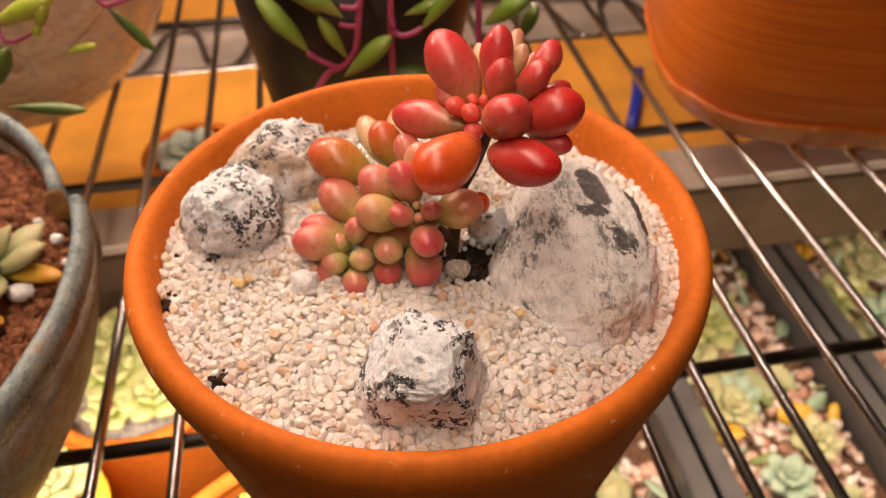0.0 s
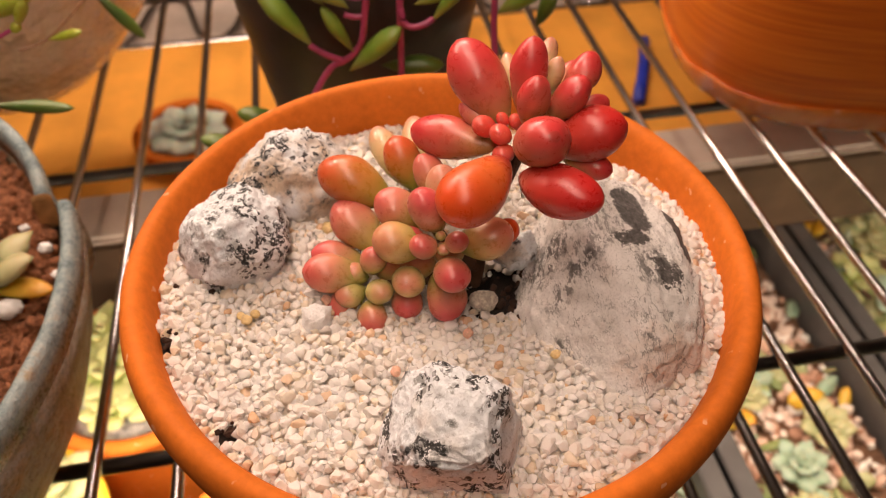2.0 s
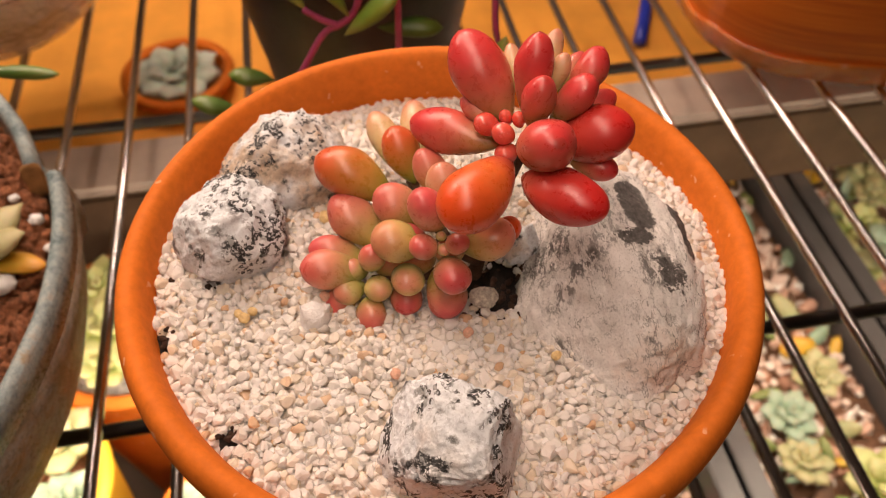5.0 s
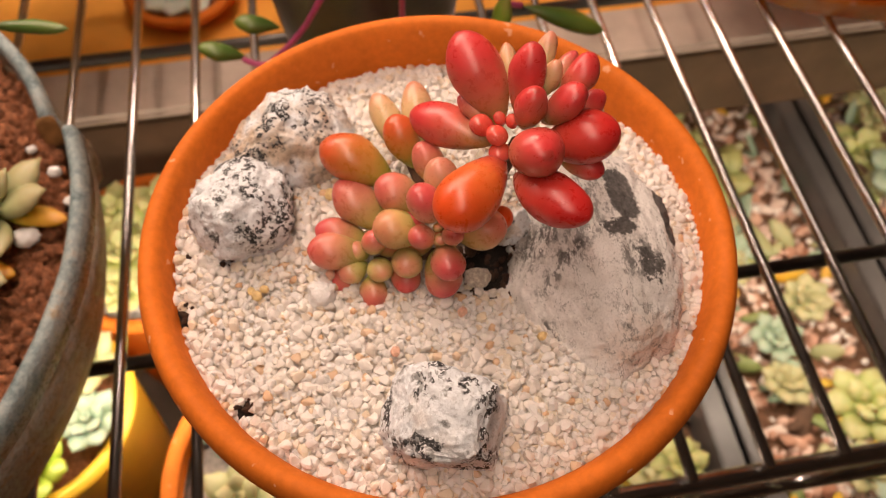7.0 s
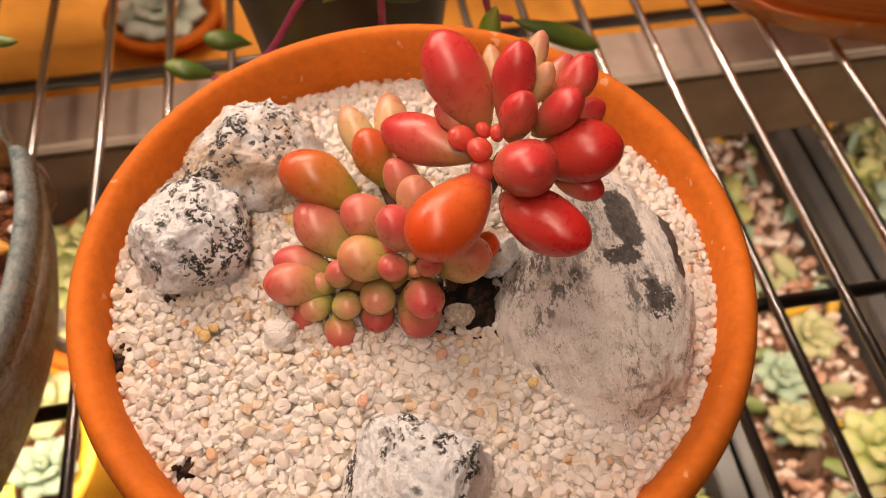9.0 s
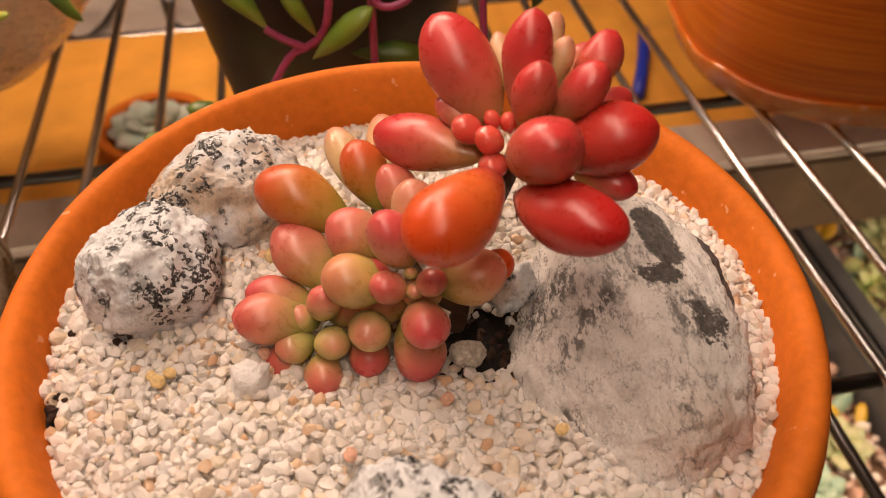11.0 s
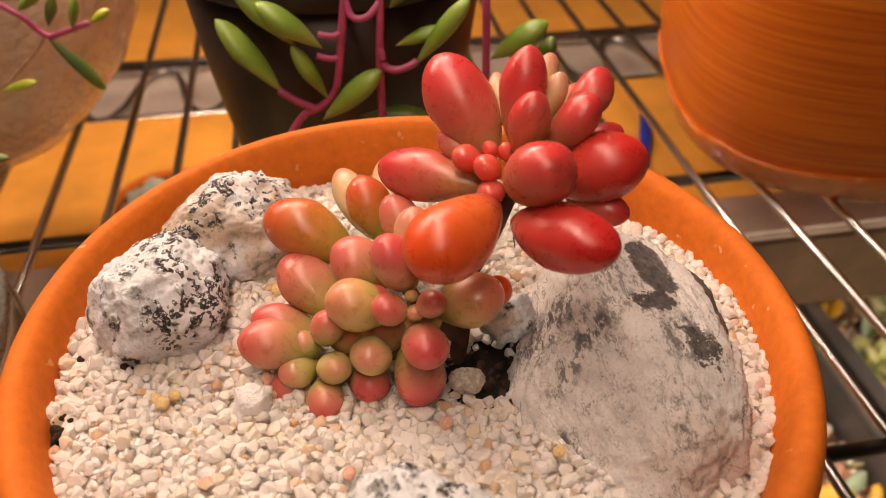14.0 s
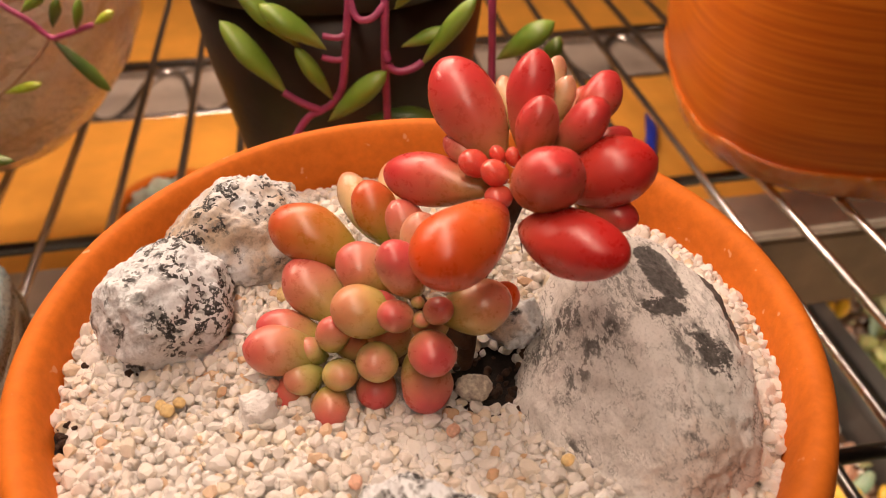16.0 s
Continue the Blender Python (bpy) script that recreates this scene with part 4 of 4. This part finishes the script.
bean_leaf("dark_bean", (-64, 129, -55), (-82, 129, -52), 3.8, trailer)
bean_leaf("dark_bean", (30, 115, -31), (62, 115, -43), 4.0, trailer)
bean_leaf("lime_bean", (24, 106, -18), (21, 105, -32), 3.8, trailer)

pale = thing("pale_pot", (-0.262, 0.288, 0), "glossy pinkish-beige pot with a thin trailing plant", "pot")
part("wall", lathe([(0.040, 0.0), (0.052, 0.002), (0.070, 0.018), (0.090, 0.042), (0.102, 0.066), (0.109, 0.10), (0.112, 0.16), (0.109, 0.162), (0.106, 0.14), (0.09, 0.10)], 96, (-0.262, 0.288, 0.0)), MAT["pink_glaze"], pale)
part("rim", loop_lathe([(0.1122, 0.158), (0.1140, 0.160), (0.1138, 0.166), (0.1110, 0.168), (0.1085, 0.165), (0.1090, 0.159)], 96, (-0.262, 0.288, 0.0)), MAT["pink_glaze"], pale)
hang = thing("trailing_succulent", (-0.16, 0.14, 0.15), "thin trailing plant with small bright and dark green leaves", "succulent")
vine([(-150, 120, 40), (-142, 83, 12), (-129, 83, 13)], 0.7, hang)
vine([(-185, 195, 22), (-168, 172, 3), (-157, 170, -6.5), (-150.5, 170, -11.5), (-144, 170, -18.5), (-138, 169, -17.2), (-126.5, 170, -13.6)], 1.1, hang)
part("stem", tube(smooth_line([mm(*p) for p in ((-144, 170, -18.5), (-152, 170, -27), (-170.5, 170, -42), (-184, 170, -47))], 5), 0.0006, 8), MAT["tan_stem"], hang)
bean_leaf("fresh_leaf", (-128.5, 83, 13), (-123.5, 83, 23), 2.4, hang)
bean_leaf("fresh_leaf", (-145, 85, 14), (-121, 85, 24), 4.2, hang)
part("bud", bean(0.0046, 0.0018, 0.5, 12, 10), MAT["fresh_leaf"], hang, at=along(mm(-130.5, 82.5, 11.5), mm(-127.5, 82.5, 15)))
bean_leaf("dark_bean", (-144, 170, -18.5), (-127, 169, -40.5), 2.7, hang)
bean_leaf("dark_bean", (-142, 170, -15), (-136, 168, -3), 2.2, hang)
bean_leaf("fresh_leaf", (-126, 170, -13.5), (-117, 169, -8), 2.1, hang)
bean_leaf("lime_bean", (-133, 169, -16), (-128, 168, -3), 2.0, hang)
bean_leaf("lime_bean", (-152, 170, -9), (-139, 168, 0), 2.6, hang)
bean_leaf("fresh_leaf", (-170.5, 170, -42), (-153.3, 169, -37.4), 2.2, hang)
bean_leaf("dark_bean", (-162, 100, -27), (-131, 99, -28), 2.6, hang)
bean_leaf("dark_bean", (-154, 90, -12), (-146, 90, 3), 3.0, hang)

orange = thing("orange_pot", (0.257, 0.316, 0), "large smooth orange clay pot with rounded corners and faint turning bands", "pot")


def squared(a, i, r, z):
    """A square plan with well rounded corners."""
    c, q = abs(math.cos(a + 0.10)), abs(math.sin(a + 0.10))
    return r / (c ** 3.2 + q ** 3.2) ** (1 / 3.2), z


part("wall", lathe([(0.085, 0.0), (0.1005, 0.002), (0.107, 0.008), (0.112, 0.020), (0.1155, 0.045), (0.1175, 0.10), (0.119, 0.19), (0.115, 0.192), (0.112, 0.16), (0.10, 0.10)], 144, (0.257, 0.316, 0), squared), MAT["orange_clay"], orange)


def runny(a, i, r, z):
    r, z = squared(a, i, r + 0.0006, z)
    return r, z + (0.0025 * noise.noise(Vector((6 * math.cos(a), 6 * math.sin(a), 2))) if z > 0.015 else 0.0)


part("glazed_foot", loop_lathe([(0.09, 0.0005), (0.1015, 0.0010), (0.1085, 0.0075), (0.1135, 0.0205), (0.1132, 0.022), (0.1105, 0.020), (0.105, 0.010), (0.098, 0.004)], 160, (0.257, 0.316, 0), runny), MAT["amber_glaze"], orange, "runny amber glaze round the foot")
part("rim", loop_lathe([(0.1192, 0.186), (0.1215, 0.190), (0.1210, 0.198), (0.1170, 0.200), (0.1140, 0.197), (0.1145, 0.188)], 144, (0.257, 0.316, 0), squared), MAT["orange_clay"], orange)

# ---- the tier below ----
def slab(name, u0, u1, v0, v1, z0, z1, material, label, category, bevel=0.003, kind="structure", parent=None):
    bm = bmesh.new()
    bmesh.ops.create_cube(bm, size=1)
    for v in bm.verts:
        v.co = Vector((u0 + (v.co.x + 0.5) * (u1 - u0), v0 + (v.co.y + 0.5) * (v1 - v0), z0 + (v.co.z + 0.5) * (z1 - z0)))
    if bevel:
        bmesh.ops.bevel(bm, geom=bm.edges[:], offset=bevel, segments=2, affect="EDGES")
    if parent:
        return part(name, bm, material, parent, label, at=SHELF.copy(), smooth=False)
    return part(name, bm, material, None, label, at=SHELF.copy(), smooth=False, category=category, kind=kind)


slab("back_board", -0.6, 0.9, 0.228, 0.262, -0.130, -0.066, MAT["board"], "dark brown board over the plant trays", "board")
slab("ledge", -0.6, 0.9, 0.226, 0.2695, -0.065, -0.058, MAT["ledge"], "greyish ledge on top of the dark board", "ledge")
slab("wood_panel", -0.9, 1.3, 0.271, 0.582, -0.165, -0.135, MAT["wood"], "orange varnished wooden panel behind the ledge", "panel")
slab("rear_ledge", -0.9, 1.3, 0.584, 0.700, -0.165, -0.148, MAT["ledge"], "pale board between the two rails", "ledge")
slab("rear_panel", -0.9, 1.3, 0.702, 1.35, -0.165, -0.145, MAT["wood"], "brown wooden panel farther back", "panel")
slab("lower_board", -0.9, 1.3, -0.9, 0.44, -0.30, -0.275, MAT["board"], "dark board under the plant trays", "board")
slab("rear_board", -0.9, 1.3, 0.441, 0.46, -0.30, -0.168, MAT["board"], "dark board closing the tier behind the trays", "board")

PITCH, GAP = 0.143, 0.190
for k in range(-1, 5):
    u0 = GAP + PITCH * k
    tr = thing("plant_tray", on_shelf(u0 + 0.05, 0.05, -0.275), "dark grey plastic tray with flat lips, gravel and small succulents", "tray", "trays below the wire shelf")
    for a, b, c, d in ((u0 + 0.0130, u0 + 0.0155, -0.60, 0.40), (u0 + PITCH - 0.0155, u0 + PITCH - 0.0130, -0.60, 0.40), (u0 + 0.0155, u0 + PITCH - 0.0155, 0.397, 0.40)):
        slab("tray_wall", a, b, c, d, -0.275, -0.176, MAT["tray"], "", "", 0.0008, parent=tr)
    for a, b in ((u0 + 0.0020, u0 + 0.0160), (u0 + PITCH - 0.0160, u0 + PITCH - 0.0020)):
        slab("tray_lip", a, b, -0.60, 0.40, -0.1755, -0.1725, MAT["tray"], "", "", 0.0012, parent=tr)
    slab("tray_soil", u0 + 0.0156, u0 + PITCH - 0.0156, -0.59, 0.396, -0.270, -0.205, MAT["tray_soil"], "brown soil in a plant tray", "soil", kind="stuff")
rnd = random.Random(11)


def in_tray(margin=0.004):
    k = rnd.randrange(-1, 5)
    return GAP + PITCH * k + rnd.uniform(0.017 + margin, PITCH - 0.017 - margin), rnd.uniform(-0.20, 0.39)


peb = []
for _ in range(9000):
    u, v = in_tray()
    p = on_shelf(u, v, -0.203 + rnd.uniform(-0.004, 0.004))
    peb.append((p.x, p.y, p.z, rnd.choice((0.003, 0.004, 0.006))))
scatter("tray_gravel", grain_shapes(10, 4), peb, MAT["gravel"], "mixed brown and cream gravel in the trays", "gravel", 6)
petals = [(co * (2.0, 1.0, 0.45), fs) for co, fs in grain_shapes(8, 23, 0.75, 0.95, 0.1)]
for kd, colour, count in (("olive_leaf", "olive green", 150), ("yellow_leaf", "yellow", 120), ("blue_leaf", "blue-green", 150), ("cream_leaf", "pale green", 200), ("brown_stem", "dry brown", 60)):
    loose = []
    for _ in range(count):
        p = on_shelf(*in_tray(), -0.196 + rnd.uniform(-0.003, 0.004))
        loose.append((p.x, p.y, p.z, rnd.choice((0.0035, 0.0045, 0.006, 0.008))))
    scatter("loose_leaves", petals, loose, MAT[kd], colour + " loose succulent leaves on the tray gravel", "leaves", 31 + count)
kinds = ["cream_leaf", "lime_leaf", "sage_leaf", "blue_leaf", "olive_leaf", "cream_leaf", "blue_leaf", "lime_leaf", "sage_leaf", "cream_leaf"]
words = {"cream_leaf": "pale cream-green", "fresh_leaf": "bright green", "yellow_leaf": "yellow", "blue_leaf": "blue-green", "sage_leaf": "sage green", "olive_leaf": "olive green", "lime_leaf": "pale lime"}
firsts = {}
for k in range(-1, 5):
    for j in range(20):
        u = GAP + PITCH * k + rnd.uniform(0.034, PITCH - 0.034)
        v = -0.19 + 0.0285 * j + rnd.uniform(-0.012, 0.012)
        kd = kinds[rnd.randrange(len(kinds))] if k > -1 else rnd.choice(("sage_leaf", "cream_leaf"))
        big = rnd.randrange(2) if kd != "yellow_leaf" else 0
        p = on_shelf(u, v, -0.199 + rnd.uniform(-0.004, 0.004))
        if (kd, big) not in firsts:
            firsts[kd, big] = rosette("succulent", p, 7 - big, 0.019 + 0.009 * big, kd, ("large " if big else "small ") + words[kd] + " rosette succulent in a tray of gravel", 0.35 - 0.15 * big, 0.36, "succulents in the trays", seed=k * 20 + j)
        else:
            copy_thing(firsts[kd, big], pose(p.x, p.y, p.z + rnd.uniform(-0.003, 0.006), rnd.uniform(-12, 12), rnd.uniform(-12, 12), rnd.uniform(0, 360)))


def bowl(name, x, y, z, r, h, material, label, filling, fill_label):
    """A pot on the tier below, with what fills it."""
    top = thing(name, (x, y, z - h), label, "pot", "pots below the wire shelf")
    t = 0.007
    part("wall", loop_lathe([(0.02, z - h), (r * 0.66, z - h), (r * 0.86, z - h * 0.45), (r * 0.985, z - 0.006), (r, z - 0.002), (r - 0.002, z), (r - t + 0.001, z), (r - t, z - 0.004), (r * 0.8, z - h * 0.5), (r * 0.6, z - h + 0.006), (0.02, z - h + 0.006)], 72, (x, y, 0)), material, top)
    part("lip", loop_lathe([(r + 0.0004, z - 0.004), (r + 0.0012, z - 0.001), (r + 0.0004, z + 0.0014), (r - t * 0.5, z + 0.0022), (r - t, z + 0.0010), (r - t - 0.0006, z - 0.003)], 72, (x, y, 0)), material, top)
    part("filling", lathe([(r - t - 0.0005, z - 0.010), (r * 0.6, z - 0.007), (r * 0.1, z - 0.006)], 48, (x, y, 0), lambda a, i, q, zz: (q, zz + 0.002 * noise.noise(Vector((q * 90 * math.cos(a), q * 90 * math.sin(a), r * 50))))), filling, None, fill_label, category="filling", kind="stuff")
    return top


bowl("yellow_pot", -0.210, 0.024, -0.089, 0.052, 0.186, MAT["yellow_pot"], "yellow glazed pot with soil and small succulents", MAT["soil"], "brown soil in a yellow pot")
bowl("clay_pot", -0.058, -0.005, -0.089, 0.078, 0.186, MAT["terracotta"], "orange clay pot with white gravel and small succulents", MAT["dull_gravel"], "white gravel in a clay pot")
bowl("clay_pot", -0.171, 0.124, -0.089, 0.053, 0.186, MAT["terracotta"], "orange clay pot with white gravel and pale yellow succulents", MAT["dull_gravel"], "white gravel in a clay pot")
bowl("clay_pot", -0.204, 0.380, -0.116, 0.043, 0.019, MAT["terracotta"], "small orange clay pot holding a blue-green succulent", MAT["soil"], "brown soil in a small clay pot")
rosette("succulent", (-0.206, 0.382, -0.127), 9, 0.034, "frost_leaf", "frosted blue-green rosette succulent in a small clay pot", 0.16, 0.34, "succulents below the wire shelf", seed=60)
lower = (((-0.225, 0.045), "blue_leaf", 0.022), ((-0.190, 0.050), "cream_leaf", 0.024), ((-0.178, 0.020), "blue_leaf", 0.018), ((-0.200, -0.005), "fresh_leaf", 0.020), ((-0.215, 0.015), "cream_leaf", 0.020),
         ((-0.180, 0.118), "lime_leaf", 0.024), ((-0.152, 0.132), "lime_leaf", 0.024), ((-0.192, 0.145), "lime_leaf", 0.022), ((-0.166, 0.150), "lime_leaf", 0.022), ((-0.154, 0.104), "lime_leaf", 0.021), ((-0.200, 0.122), "lime_leaf", 0.019), ((-0.176, 0.095), "lime_leaf", 0.016), ((-0.105, 0.020), "blue_leaf", 0.020), ((-0.095, -0.020), "cream_leaf", 0.022), ((-0.075, 0.030), "fresh_leaf", 0.022))
for i, ((x, y), kd, size) in enumerate(lower):
    rosette("succulent", (x, y, -0.094), 7, size, kd, "small " + words[kd] + " rosette succulent in a pot", 0.45, 0.34, "succulents below the wire shelf", seed=70 + i)

# a second wire shelf lower down, with its double rail and a blue clip
low = thing("lower_shelf_rail", on_shelf(0, 0.585, -0.14), "bright double rail of a lower wire shelf", "rail", kind="structure")
for v in (0.588, 0.698):
    part("rail", tube([on_shelf(-0.9, v, -0.1420), on_shelf(0, v, -0.1420), on_shelf(1.2, v, -0.1420)], 0.0055, 12), MAT["chrome"], low)
wave = [math.sin(math.pi * i / 10) for i in range(420)]
zig = [on_shelf(-0.9 + 0.005 * i, 0.643 + 0.0500 * math.copysign(abs(w) ** 0.6, w), -0.1425) for i, w in enumerate(wave)]
part("rail_zigzag", tube(zig, 0.0038, 8), MAT["chrome"], low)
part("clip", tube([(0.201, 0.535, -0.1290), (0.194, 0.499, -0.1290), (0.184, 0.461, -0.1290), (0.176, 0.434, -0.1290)], 0.0055, 10), MAT["blue_tag"], None, "blue plastic clip lying by the lower rail", category="clip")

# ---- room: an unseen box, added for bounce light and reflections ----
for nm, a, b in (("wall_north", (-2.2, 2.0, -1.2), (2.2, 2.1, 2.2)), ("wall_south", (-2.2, -2.1, -1.2), (2.2, -2.0, 2.2)), ("wall_west", (-2.3, -2.1, -1.2), (-2.2, 2.1, 2.2)),
                 ("wall_east", (2.2, -2.1, -1.2), (2.3, 2.1, 2.2)), ("floor", (-2.3, -2.1, -1.3), (2.3, 2.1, -1.2)), ("ceiling", (-2.3, -2.1, 2.2), (2.3, 2.1, 2.3))):
    bm = bmesh.new()
    bmesh.ops.create_cube(bm, size=1)
    for v in bm.verts:
        v.co = Vector([p + (c + 0.5) * (q - p) for p, q, c in zip(a, b, v.co)])
    part(nm, bm, MAT["wall"], None, "plain beige " + nm.split("_")[0] + " of the unseen room added for bounce light", category=nm.split("_")[0], kind="structure", smooth=False)
